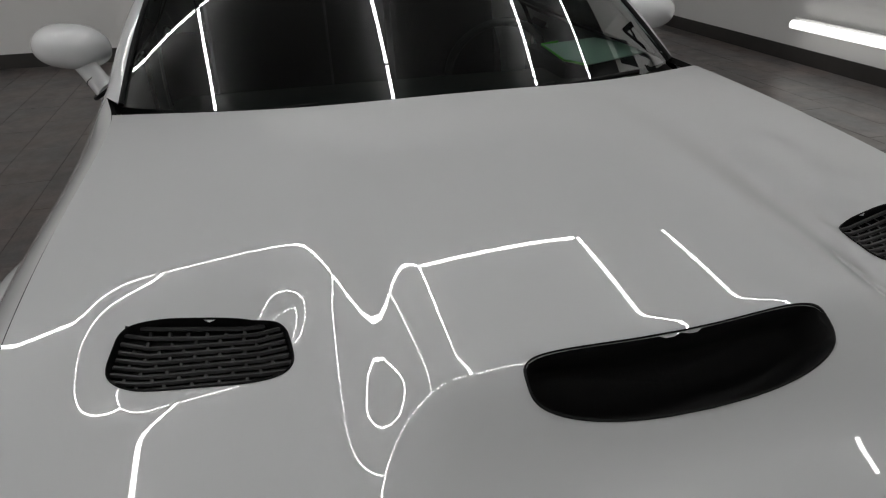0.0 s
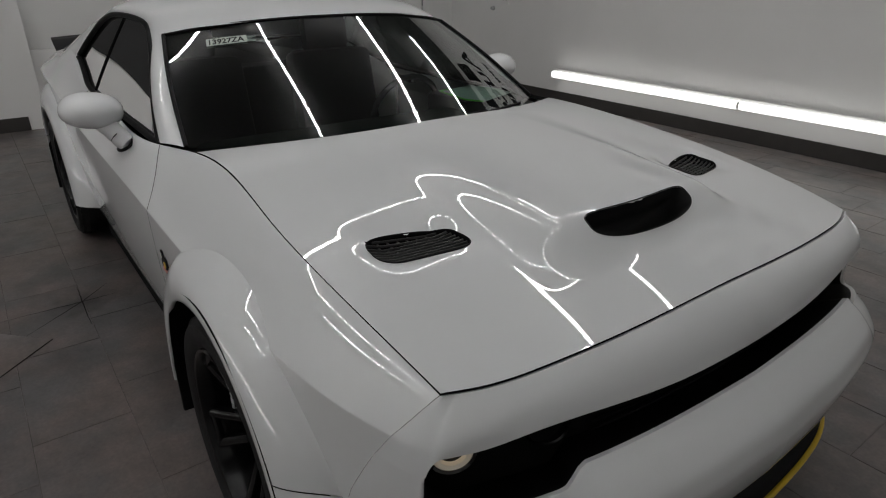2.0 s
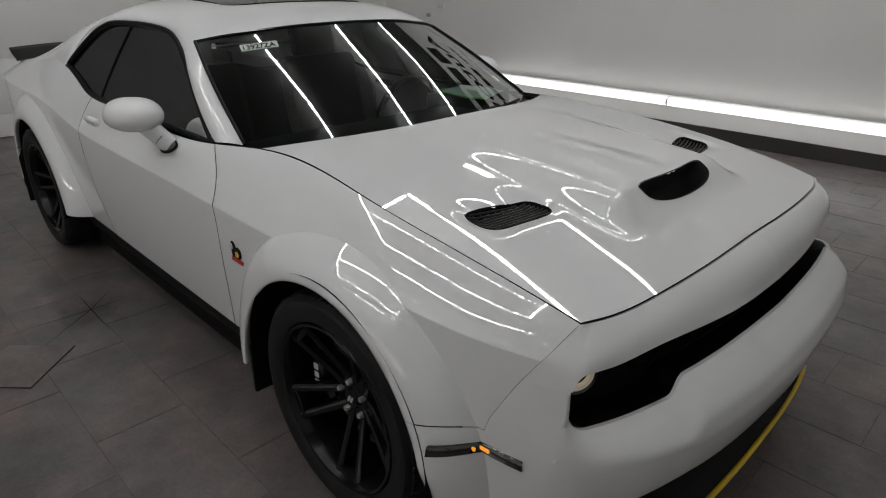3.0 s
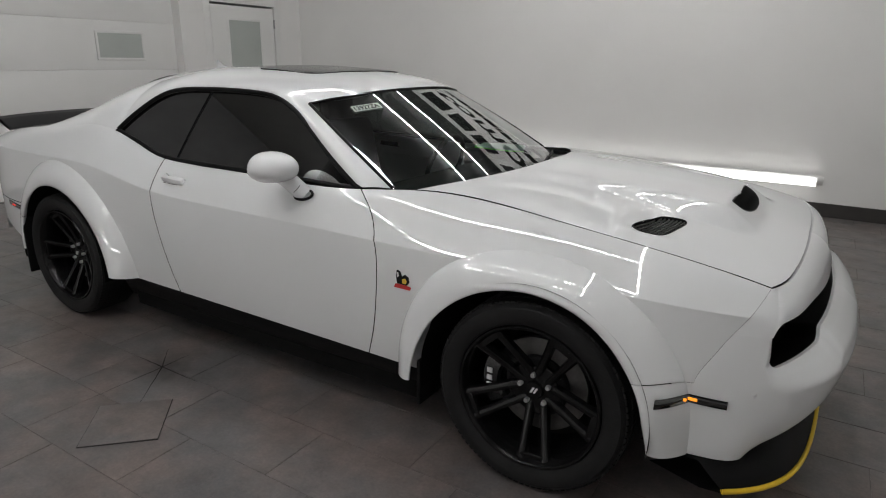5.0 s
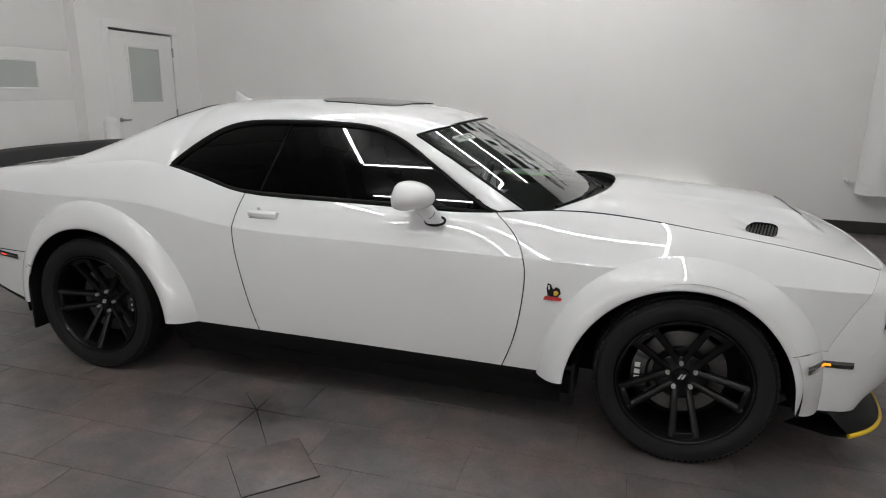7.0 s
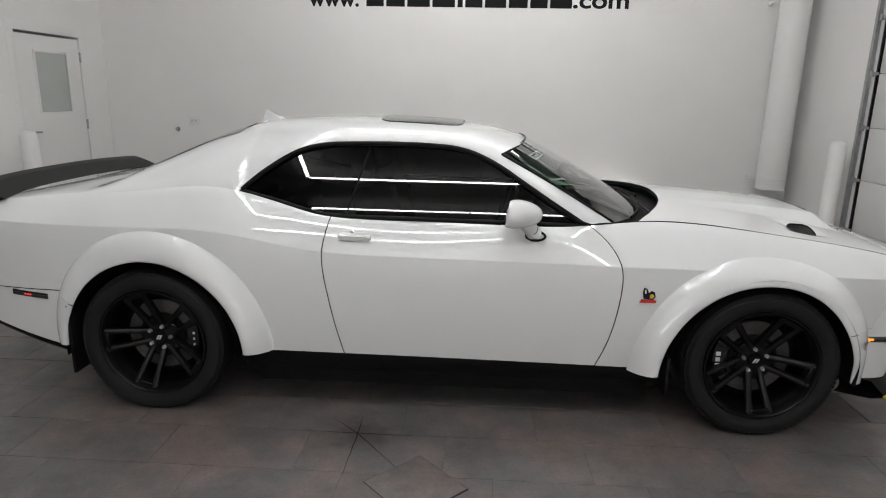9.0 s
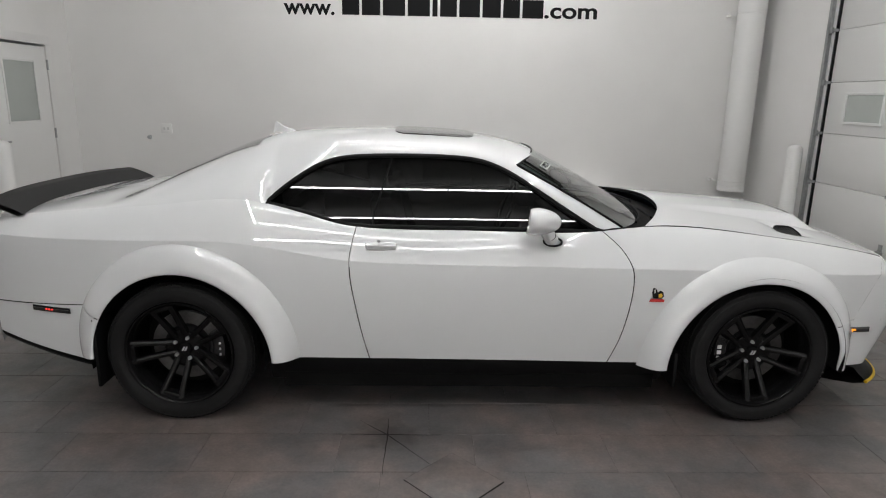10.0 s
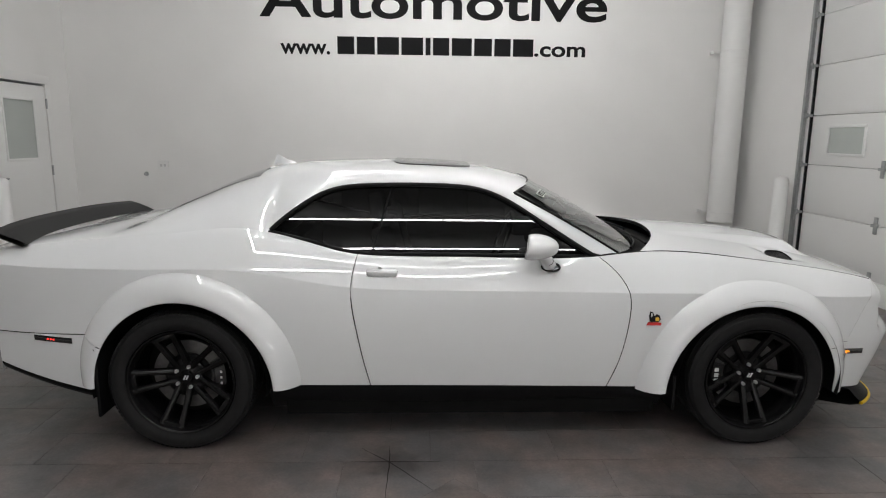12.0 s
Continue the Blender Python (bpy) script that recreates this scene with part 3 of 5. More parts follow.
rf_in = spline((-40, 0.50), (-12, 0.432), (0, 0.410), (11, 0.402), (22, 0.398), (60, 0.398), (90, 0.400), (130, 0.418), (160, 0.448), (190, 0.492))
rf_out = spline((-40, 0.572), (0, 0.530), (22, 0.530), (60, 0.522), (90, 0.515), (130, 0.550), (160, 0.572), (190, 0.615))
rr_in = spline((-10, 0.470), (20, 0.440), (50, 0.420), (90, 0.418), (130, 0.415), (180, 0.415), (195, 0.42))
rr_out = spline((-10, 0.592), (20, 0.570), (50, 0.560), (90, 0.560), (130, 0.548), (160, 0.535), (195, 0.525))
for sgn in (1, -1):
    flare("front_arch_flare", sgn, AX_F, rf_in, rf_out, 21.5, 187.5)
    flare("bumper_arch_flare", sgn, AX_F, rf_in, rf_out, -9.5, 21.1)
    flare("rear_arch_flare", sgn, AX_R, rr_in, rr_out, -4.5, 153)
    flare("rear_bumper_flare", sgn, AX_R, rr_in, rr_out, 153.6, 183)
    for ax in (AX_F, AX_R):
        # wheel housing
        an = np.linspace(-10, 190, 40)[:, None]
        yb = np.array([0.985, 0.80, 0.45])[None, :]
        rr = 0.43 + 0 * yb + 0 * an
        p = np.stack([ax + rr * np.cos(np.radians(an)), -yb + 0 * an, HUB_Z + rr * np.sin(np.radians(an))], -1)
        sheet("wheel_housing", mirror(p, sgn), LINER, car, "black wheel housing liner")
        bm = bmesh.new()
        box(bm, (ax, -sgn * 0.45, 0.5), (0.9, 0.01, 0.66))
        part("housing_wall", bm, LINER, car)

# hood
x_hood_r = spline((0.0, 1.135), (0.3, 1.105), (0.55, 1.015), (0.7, 0.925), (0.765, 0.878))
x_hood_f = spline((0.0, 2.225), (0.3, 2.222), (0.55, 2.205), (0.7, 2.178), (0.755, 2.158))


def hood_z(x, y):
    a = np.abs(y)
    base = z_sho(x) + 0.001
    edge = np.where(a < 0.785, 1 - (a / 0.785) ** 1.7, 0)
    crown = spline((0.8, 0.050), (1.5, 0.055), (2.0, 0.038), (2.25, 0.032))(x) * edge
    dome = 0.056 * smooth((0.405 - a) / 0.14) * (np.clip((x - 1.16) / 0.80, 0, 1.0) ** 1.35) * (1 - smooth((x - 1.93) / 0.16))
    # recess that dips into each vent from behind and rises again before it
    fall = np.clip(x - 1.60, 0, 0.125)
    dip = 1.35 * fall ** 2 * (1 - smooth((x - 1.725) / 0.16))
    ramp = -dip * smooth((0.150 - np.abs(a - 0.543)) / 0.09)
    return base + crown + dome + ramp


def hood_point(q, w):
    """q: -1..1 across; w: 0 at the windscreen, 1 at the nose."""
    y = 0.757 * q
    xr, xf = x_hood_r(np.abs(y)), x_hood_f(np.abs(y))
    x = xr + (xf - xr) * w
    y = y * (y_sho(x) - 0.0012) / 0.757
    return x, y


def outline(kind, n=72):
    """Plan outlines (x, y) of the openings in the hood."""
    an = np.linspace(0, 2 * math.pi, n, endpoint=False)
    c, s = np.cos(an), np.sin(an)
    e = 2 / 3.6
    cx, sy = np.sign(c) * np.abs(c) ** e, np.sign(s) * np.abs(s) ** e
    if kind == "scoop":
        yy = 0.194 * sy
        return 1.994 + 0.036 * cx - 0.020 * (yy / 0.2) ** 2, yy
    # vents: a skewed trapezium, wider to the front
    xx = 0.062 * cx
    yy = (0.108 + 0.10 * xx) * sy
    return 1.768 + xx + 0.25 * yy, -0.543 + yy


def inside(px, py, ox, oy):
    hit = np.zeros(px.shape, bool)
    n = len(ox)
    for i in range(n):
        j = (i + 1) % n
        c = ((oy[i] > py) != (oy[j] > py)) & (px < (ox[j] - ox[i]) * (py - oy[i]) / (oy[j] - oy[i] + 1e-12) + ox[i])
        hit ^= c
    return hit


NQ, NW = 151, 129
q, w = np.meshgrid(np.linspace(-1, 1, NQ), np.linspace(0, 1, NW))
hx, hy = hood_point(q, w)
holes = [outline("scoop", 200)]
vx, vy = outline("vent", 160)
holes += [(vx, vy), (vx, -vy)]
keep = np.ones((NW - 1, NQ - 1), bool)
for ox, oy in holes:
    d = np.hypot(hx[..., None] - ox, hy[..., None] - oy)
    k = d.argmin(-1)
    dm = d.min(-1)
    cell = 0.0062
    snap = (dm < cell)
    hx = np.where(snap, ox[k], hx)
    hy = np.where(snap, oy[k], hy)
    mx = (hx[:-1, :-1] + hx[1:, 1:] + hx[1:, :-1] + hx[:-1, 1:]) / 4
    my = (hy[:-1, :-1] + hy[1:, 1:] + hy[1:, :-1] + hy[:-1, 1:]) / 4
    keep &= ~inside(mx, my, ox, oy)
hood_p = np.stack([hx, hy, hood_z(hx, hy)], -1)
hood = sheet("hood", hood_p, PAINT, car, flange=0.02, keep=keep, flip=True)

# scoop mouth and vents in the hood
ox, oy = outline("scoop")


def bowl(name, ox, oy, depths, shrink, mat, parent, lip=0.004, shift=0.0, label=""):
    rows = []
    cx, cy = ox.mean(), oy.mean()
    z = hood_z(ox, oy)
    rows.append(np.stack([cx + (ox - cx) * 1.025, cy + (oy - cy) * 1.015, hood_z(cx + (ox - cx) * 1.025, cy + (oy - cy) * 1.015) + lip * 0.2], -1))
    rows.append(np.stack([cx + (ox - cx) * 1.01, cy + (oy - cy) * 1.006, z + lip], -1))
    rows.append(np.stack([ox, oy, z + lip * 0.6], -1))
    for d, s in zip(depths, shrink):
        rows.append(np.stack([cx + (ox - cx) * s - shift * d, cy + (oy - cy) * s, z - d], -1))
    rows.append(np.stack([0 * ox + cx - shift * depths[-1], 0 * oy + cy, 0 * z + z.mean() - depths[-1]], -1))
    return sheet(name, np.array(rows), mat, parent, label, closed=True, flip=True)


bowl("scoop_mouth", ox, oy, (0.012, 0.03, 0.055, 0.07), (0.985, 0.97, 0.94, 0.7), SPOILER, hood, shift=0.6, label="matt black scoop mouth")
for sgn in (1, -1):
    vent = bowl("hood_vent", vx, sgn * vy if sgn > 0 else -vy, (0.006, 0.020, 0.03), (0.985, 0.96, 0.8), TRIM, hood, lip=0.003, label="black hood vent")
    if sgn < 0:
        vent.data.flip_normals()
    for i in range(9):
        xs = 1.768 - 0.054 + 0.0135 * i
        yc = np.linspace(-0.105, 0.105, 12)
        half = 0.104 + 0.10 * (xs - 1.768) - 0.02 * max(0, abs(i - 4) - 3)
        p0 = [(xs + 0.25 * (half * f), sgn * (-0.543 + half * f), float(hood_z(np.array(xs + 0.25 * half * f), np.array(-0.543 + half * f))) - 0.0065) for f in np.linspace(-1, 1, 7)]
        sweep("slat", p0, 0.0035, SATIN, vent, seg=6)
        if i < 8:
            bm = bmesh.new()
            for f in np.arange(-0.85 + 0.15 * (i % 2), 0.95, 0.3):
                yk = -0.543 + half * f
                xk = xs + 0.0068 + 0.25 * half * f
                box(bm, (xk, sgn * yk, float(hood_z(np.array(xk), np.array(yk))) - 0.008), (0.0135, 0.004, 0.004))
            part("cross_ribs", bm, SATIN, vent)["kind"] = "stuff"

# nose: rows from the fender seam round to the middle
x_nose = spline((0.14, 2.36), (0.25, 2.40), (0.36, 2.425), (0.48, 2.425), (0.56, 2.412), (0.64, 2.385), (0.73, 2.345), (0.79, 2.312), (0.857, 2.268), (0.890, 2.228))


def nose_rows(z_in):
    """Plan curves of the nose for heights z at the flank; a to the middle. Returns a function of (s, row)."""
    zs = np.asarray(z_in, float)
    x0 = seam_nose(np.clip(zs, 0.545, 0.859)) + GAP * 0.2
    zz = np.maximum(zs, 0.315)
    y0 = y_at(x0, zz) - 0.03 * smooth((0.33 - zs) / 0.2)
    y1 = y_at(x0 - 0.04, zz) - 0.03 * smooth((0.33 - zs) / 0.2)
    slope = (y0 - y1) / 0.04
    return x0, y0, slope


def nose_point(s, zflank, zmid):
    """s 0 at the flank seam, 1 in the middle; the height glides from zflank to zmid."""
    x0, y0, slope = nose_rows(zflank)
    xm = x_nose(zmid)
    k = (xm - x0) * 0.78
    p1x, p1y = x0 + k, y0 + slope * k * 0.5
    p2x, p2y = xm - 0.012, 0.655 + 0 * y0
    b0, b1, b2, b3 = (1 - s) ** 3, 3 * s * (1 - s) ** 2, 3 * s * s * (1 - s), s ** 3
    x = b0 * x0 + b1 * p1x + b2 * p2x + b3 * xm
    y = b0 * y0 + b1 * p1y + b2 * p2y
    z = zflank + (zmid - zflank) * smooth(s * 1.15)
    return x, y, z


top_flank, top_mid = 0.855, 0.886
# the mouth's upper and lower edge along s
s_m0 = 0.200
z_brow = spline((0.2, 0.766), (0.28, 0.768), (0.40, 0.775), (0.55, 0.783), (0.70, 0.775), (0.87, 0.759), (1.0, 0.757))
z_sill = spline((0.2, 0.618), (0.28, 0.628), (0.40, 0.648), (0.56, 0.664), (0.75, 0.666), (1.0, 0.664))


def mouth(s):
    def ease(length):
        return np.clip(1 - (1 - np.clip((s - s_m0) / length, 0, 1)) ** 2.1, 0, 1) ** (1 / 2.1)
    up = 0.722 + (z_brow(s) - 0.722) * ease(0.050)
    dn = 0.722 + (z_sill(s) - 0.012 + 0.036 * smooth((s - 0.585) / 0.055) - 0.722) * ease(0.120)
    return up, dn


s_line = np.concatenate([np.linspace(0, s_m0, 16, endpoint=False), s_m0 + (1 - s_m0) * np.linspace(0, 1, 84) ** 2.3])


def nose_surface(s, z):
    """The nose skin at s and height z."""
    h = smooth(s * 1.15)
    zflank = z - (top_mid - top_flank) * h * smooth((z - 0.5) / 0.36)
    x, y, _ = nose_point(s, zflank, z)
    # brow over the mouth and the bumper bar under it stand a little proud
    return x, y, z


for sgn in (1, -1):
    up, dn = mouth(s_line)
    ztop = top_flank + (top_mid - top_flank) * smooth(s_line * 1.15)
    for nm, lo, hi, nrow in (("nose_panel", up, ztop, 26), ("front_bumper", 0.275 + 0.095 * smooth((s_line - 0.30) / 0.35), dn, 34)):
        wv = np.linspace(0, 1, nrow)[None, :]
        S = s_line[:, None] + 0 * wv
        Z = lo[:, None] + (hi - lo)[:, None] * wv
        x, y, z = nose_surface(S, Z)
        if nm == "front_bumper":
            g = smooth((S - s_m0 + 0.12) / 0.3)
            # the bumper bar stands proud under the mouth, with a firm lower edge
            ledge = np.maximum(dn[:, None] - 0.004 - Z, 0)
            x = x + g * (0.044 * (1 - (1 - np.minimum(ledge / 0.072, 1)) ** 1.35) - 0.36 * np.maximum(0.570 - Z, 0) - 0.010)
            x = x - 0.035 * g * (1 - smooth((Z - lo[:, None]) / 0.08)) * smooth((S - 0.25) / 0.2)
            # rolled edges at the mouth
            x = x - 0.010 * smooth((S - s_m0) / 0.14) * smooth((wv - 0.90) / 0.10) ** 1.6
        else:
            x = x - 0.010 * smooth((S - s_m0) / 0.14) * smooth((0.10 - wv) / 0.10) ** 2
        if nm == "nose_panel":
            # meet the hood's front edge
            yt = y[:, -1] * (0.762 / y[0, -1])
            fq = yt * 0.757 / 0.762
            fx, fz = x_hood_f(fq) + 0.0085, hood_z(x_hood_f(fq), yt) - 0.001
            fall = smooth((wv - 0.25) / 0.75) * smooth(S / 0.06)
            x, y, z = x + (fx - x[:, -1])[:, None] * fall, y + (yt - y[:, -1])[:, None] * fall, z + (fz - z[:, -1])[:, None] * fall
            p0 = np.stack([x[:, 0], y[:, 0], z[:, 0]], -1)[:, None, :]
            p3 = np.stack([fx, yt, fz], -1)[:, None, :]
            flat = (p0 - p3) * np.array([1.0, 1.0, 0.0])
            run = np.linalg.norm(flat, axis=-1, keepdims=True)
            p1 = p0 + np.array([0, 0, 1.0]) * (p3 - p0)[..., 2:] * 0.50 - flat * 0.05
            p2 = p3 + flat * 0.50 - np.array([0, 0, 1.0]) * run * 0.13
            b_ = wv[..., None]
            curve = (1 - b_) ** 3 * p0 + 3 * b_ * (1 - b_) ** 2 * p1 + 3 * b_ * b_ * (1 - b_) * p2 + b_ ** 3 * p3
            mixw = smooth(S / 0.70)
            x, y, z = x + (curve[..., 0] - x) * mixw, y + (curve[..., 1] - y) * mixw, z + (curve[..., 2] - z) * mixw
            # even out the skin between its fixed borders
            for _ in range(60):
                for q in (x, y, z):
                    q[1:-1, 1:-1] += 0.5 * (0.25 * (q[:-2, 1:-1] + q[2:, 1:-1] + q[1:-1, :-2] + q[1:-1, 2:]) - q[1:-1, 1:-1])
        p = mirror(np.stack([x, -y, z], -1), sgn)
        ob = sheet(nm, p, PAINT, car, flange=0.0, flip=sgn < 0)
        # folded lip into the mouth
        e = p[:, 0] if nm == "nose_panel" else p[:, -1]
        ok = s_line >= s_m0
        dz = 0.004 if nm == "nose_panel" else -0.004
        inw = np.array([-0.010, 0.006 * sgn, dz * 0.6])
        soft = smooth((s_line[ok] - s_m0) / 0.08)[:, None]
        rows = np.stack([e[ok], e[ok] + inw * 0.5 * soft, e[ok] + inw * soft], 1)
        sheet("mouth_lip", rows, PAINT, ob, flip=(sgn < 0) == (nm == "nose_panel"))
        rows = np.stack([e[ok] + inw * soft, e[ok] + inw * 4 + np.array([0, 0, dz]), e[ok] + inw * 10 + np.array([0, 0, dz * 4])], 1)
        sheet("mouth_liner", rows, TRIM, ob, "black lining", flip=(sgn < 0) == (nm == "nose_panel"))
        if nm == "nose_panel":
            t_e = p[:, -1]
            rows = np.stack([t_e, t_e + np.array([-0.012, 0, -0.006]), t_e + np.array([-0.02, 0, -0.03])], 1)
            sheet("nose_edge", rows, PAINT, ob, flip=sgn > 0)

# dark grille behind the mouth, with a mesh of bars
gs = np.linspace(0.10, 1, 40)
gx_, gy_, _ = nose_surface(gs, 0 * gs + 0.62)
back_y = np.concatenate([-gy_ * 0.93, (gy_ * 0.93)[::-1][1:]])
back_x = np.concatenate([gx_, gx_[::-1][1:]]) - 0.15
rows = np.stack([np.stack([back_x + dx, back_y, zz + 0 * back_x], -1) for dx, zz in ((0.10, 0.54), (0.0, 0.56), (0.0, 0.765), (-0.03, 0.79))], 0)
sheet("grille_back", rows, LINER, car, "black grille", flip=True)
for i in range(7):
    zz = 0.625 + 0.021 * i
    mid = np.abs(back_y) < 0.46
    sweep("grille_bar", [(x_ + 0.02, y_, zz) for x_, y_ in zip(back_x[mid][::2], back_y[mid][::2])], 0.003, LINER, car)
for sgn in (1, -1):
    for yk, xk, zk in ((0.728, 2.150, 0.700), (0.53, 2.20, 0.700)):
        lamp = lathe("headlamp", [(0.0, -0.03), (0.046, -0.02), (0.050, 0.0), (0.056, 0.003), (0.058, 0.0), (0.058, -0.04)], (0, 0, 0), 1, GLOSSB, car, "round black headlamp", seg=32)
        lamp.matrix_basis = Matrix.Translation((xk, -sgn * yk, zk)) @ Matrix.Rotation(radians(-90 - sgn * 25), 4, "Z") @ Matrix.Scale(0.84, 4)
        b = lathe("bulb", [(0.0, 0.012), (0.018, 0.008), (0.024, 0.0)], (0, -0.015, 0), 1, HEADLAMP if yk > 0.6 else GLOSSB, lamp, "headlamp bulb", seg=16)
        if yk > 0.6:
            lathe("halo_ring", [(0.030, -0.010), (0.034, 0.000), (0.044, 0.003), (0.048, 0.000)], (0, 0, 0), 1, HALO, lamp, "pale warm halo ring", seg=40)

# chin splitter with a yellow edge guard
u = np.linspace(-1, 1, 61)
edge_x = 2.362 - 0.165 * np.abs(u) ** 7.0 - 0.075 * np.abs(u) ** 2.2
edge_y = 0.868 * u
rows = []
for k, (dx, zz) in enumerate(((-0.42, 0.272), (-0.12, 0.272), (-0.05, 0.225), (0.0, 0.196), (0.0, 0.182), (-0.10, 0.178), (-0.36, 0.20))):
    rows.append(np.stack([edge_x + dx * (1 - 0.35 * np.abs(u) ** 2), edge_y * (1.0 if dx > -0.2 else 0.97), zz + 0 * u], -1))
sheet("chin_splitter", np.array(rows), TRIM, car, "black plastic chin splitter", flip=True)
sweep("edge_guard", [(a + 0.003, b, 0.189) for a, b in zip(edge_x, edge_y)], 0.0095, YELLOW, car, "yellow plastic edge guard")
# lower air intake behind the bumper's edge
mid = np.abs(back_y) < 0.66
rows = np.stack([np.stack([back_x[mid] + dx, back_y[mid], zz + 0 * back_x[mid]], -1) for dx, zz in ((0.075, 0.42), (0.02, 0.36), (0.02, 0.18))], 0)
sheet("lower_intake", rows, TRIM, car, "black lower air intake", flip=True)

# side marker lamps
for sgn in (1, -1):
    for nm, x0, x1, z0, z1, mat, lab, zc in (("front_marker", 1.908, 2.100, 0.490, 0.484, AMBER, "amber side marker in a dark lens", 1.995), ("rear_marker", -2.215, -2.02, 0.577, 0.562, REDLAMP, "red side marker in a dark lens", -2.128)):
        xs = np.linspace(x0, x1, 28)
        hw = 0.0135
        rows = []
        for dz, off in ((-hw, -0.002), (-hw, 0.007), (hw, 0.007), (hw, -0.002)):
            zz = np.interp(xs, [x0, x1], [z0, z1]) + dz
            if x0 > 0:
                s_q = np.linspace(0, 0.40, 80)
                nx, ny, _ = nose_surface(s_q, 0 * s_q + 0.47)
                yy = np.maximum(np.interp(xs, nx, ny), flare_y(xs, zz))
            else:
                yy = y_at(xs, zz)
            rows.append(np.stack([xs, -(yy + off), zz], -1))
        lens = sheet(nm, mirror(np.array(rows), sgn), DARKGLASS, car, lab, flip=sgn > 0)
        for k in range(3):
            i = int(np.argmin(abs(xs - zc))) - 2 + 2 * k
            bm = bmesh.new()
            c = rows[1][i] * 0.5 + rows[2][i] * 0.5
            box(bm, (c[0], sgn * (c[1] - 0.001), c[2]), (0.0143 if x0 > 0 else 0.008, 0.006, 0.010 if x0 > 0 else 0.008), 0.002)
            part("lit_segment", bm, mat, lens)

# ---- roof, pillars and tail ----
z_mid = spline((-2.6, 0.985), (-2.3, 1.035), (-2.0, 1.075), (-1.85, 1.095), (-1.70, 1.168), (-1.5, 1.268), (-1.3, 1.358), (-1.13, 1.410), (-0.9, 1.438), (-0.5, 1.450), (-0.15, 1.440), (0.1, 1.418), (0.28, 1.382), (0.42, 1.335))
win_top = spline((-1.04, 1.112), (-0.98, 1.165), (-0.90, 1.225), (-0.80, 1.285), (-0.70, 1.318), (-0.55, 1.333), (-0.35, 1.337), (-0.1, 1.332), (0.05, 1.312), (0.2, 1.25), (0.30, 1.19), (0.45, 1.09), (0.62, 0.987))
win_bot = spline((-1.04, 1.108), (-0.92, 1.080), (-0.80, 1.050), (-0.68, 1.018), (-0.55, 1.004), (-0.35, 1.000), (0.0, 0.996), (0.3, 0.993), (0.62, 0.985))
green = spline((-1.5, 0.855), (-1.04, 0.848), (-0.6, 0.838), (0.0, 0.831), (0.3, 0.826), (0.65, 0.815))


def y_green(x, z):
    """Half width of the cabin side (leaning in) at a height."""
    return green(x) - 0.455 * (z - 1.0) - 0.20 * (z - 1.0) ** 2


x_ws_top = spline((0.0, 0.375), (0.3, 0.355), (0.5, 0.305), (0.615, 0.245), (0.70, 0.2))
x_rear = -2.50
W = np.concatenate([np.linspace(0, 0.3, 16, endpoint=False), np.linspace(0.3, 1, 26)])[None, :]
U = np.concatenate([np.linspace(0, 1, 150)])[:, None]


def upper_section(x, w):
    zl = np.where(x > -1.04, win_top(x), z_sho(x)) + np.where(x > -1.04, 0.012, 0)
    yl = np.where(x > -1.04, y_green(x, zl), y_sho(x))
    zm = z_mid(x)
    dz = np.maximum(zm - zl, 0.02)
    k = 0.62 * dz
    lean = np.where(x > -1.04, 0.55, 0.55 + 0.5 * smooth((-1.04 - x) / 0.5))
    p1y, p1z = yl - lean * k, zl + k
    p2y, p2z = 0.60 * yl, zm + 0.004
    b0, b1, b2, b3 = (1 - w) ** 3, 3 * w * (1 - w) ** 2, 3 * w * w * (1 - w), w ** 3
    return b0 * yl + b1 * p1y + b2 * p2y, b0 * zl + b1 * p1z + b2 * p2z + b3 * zm


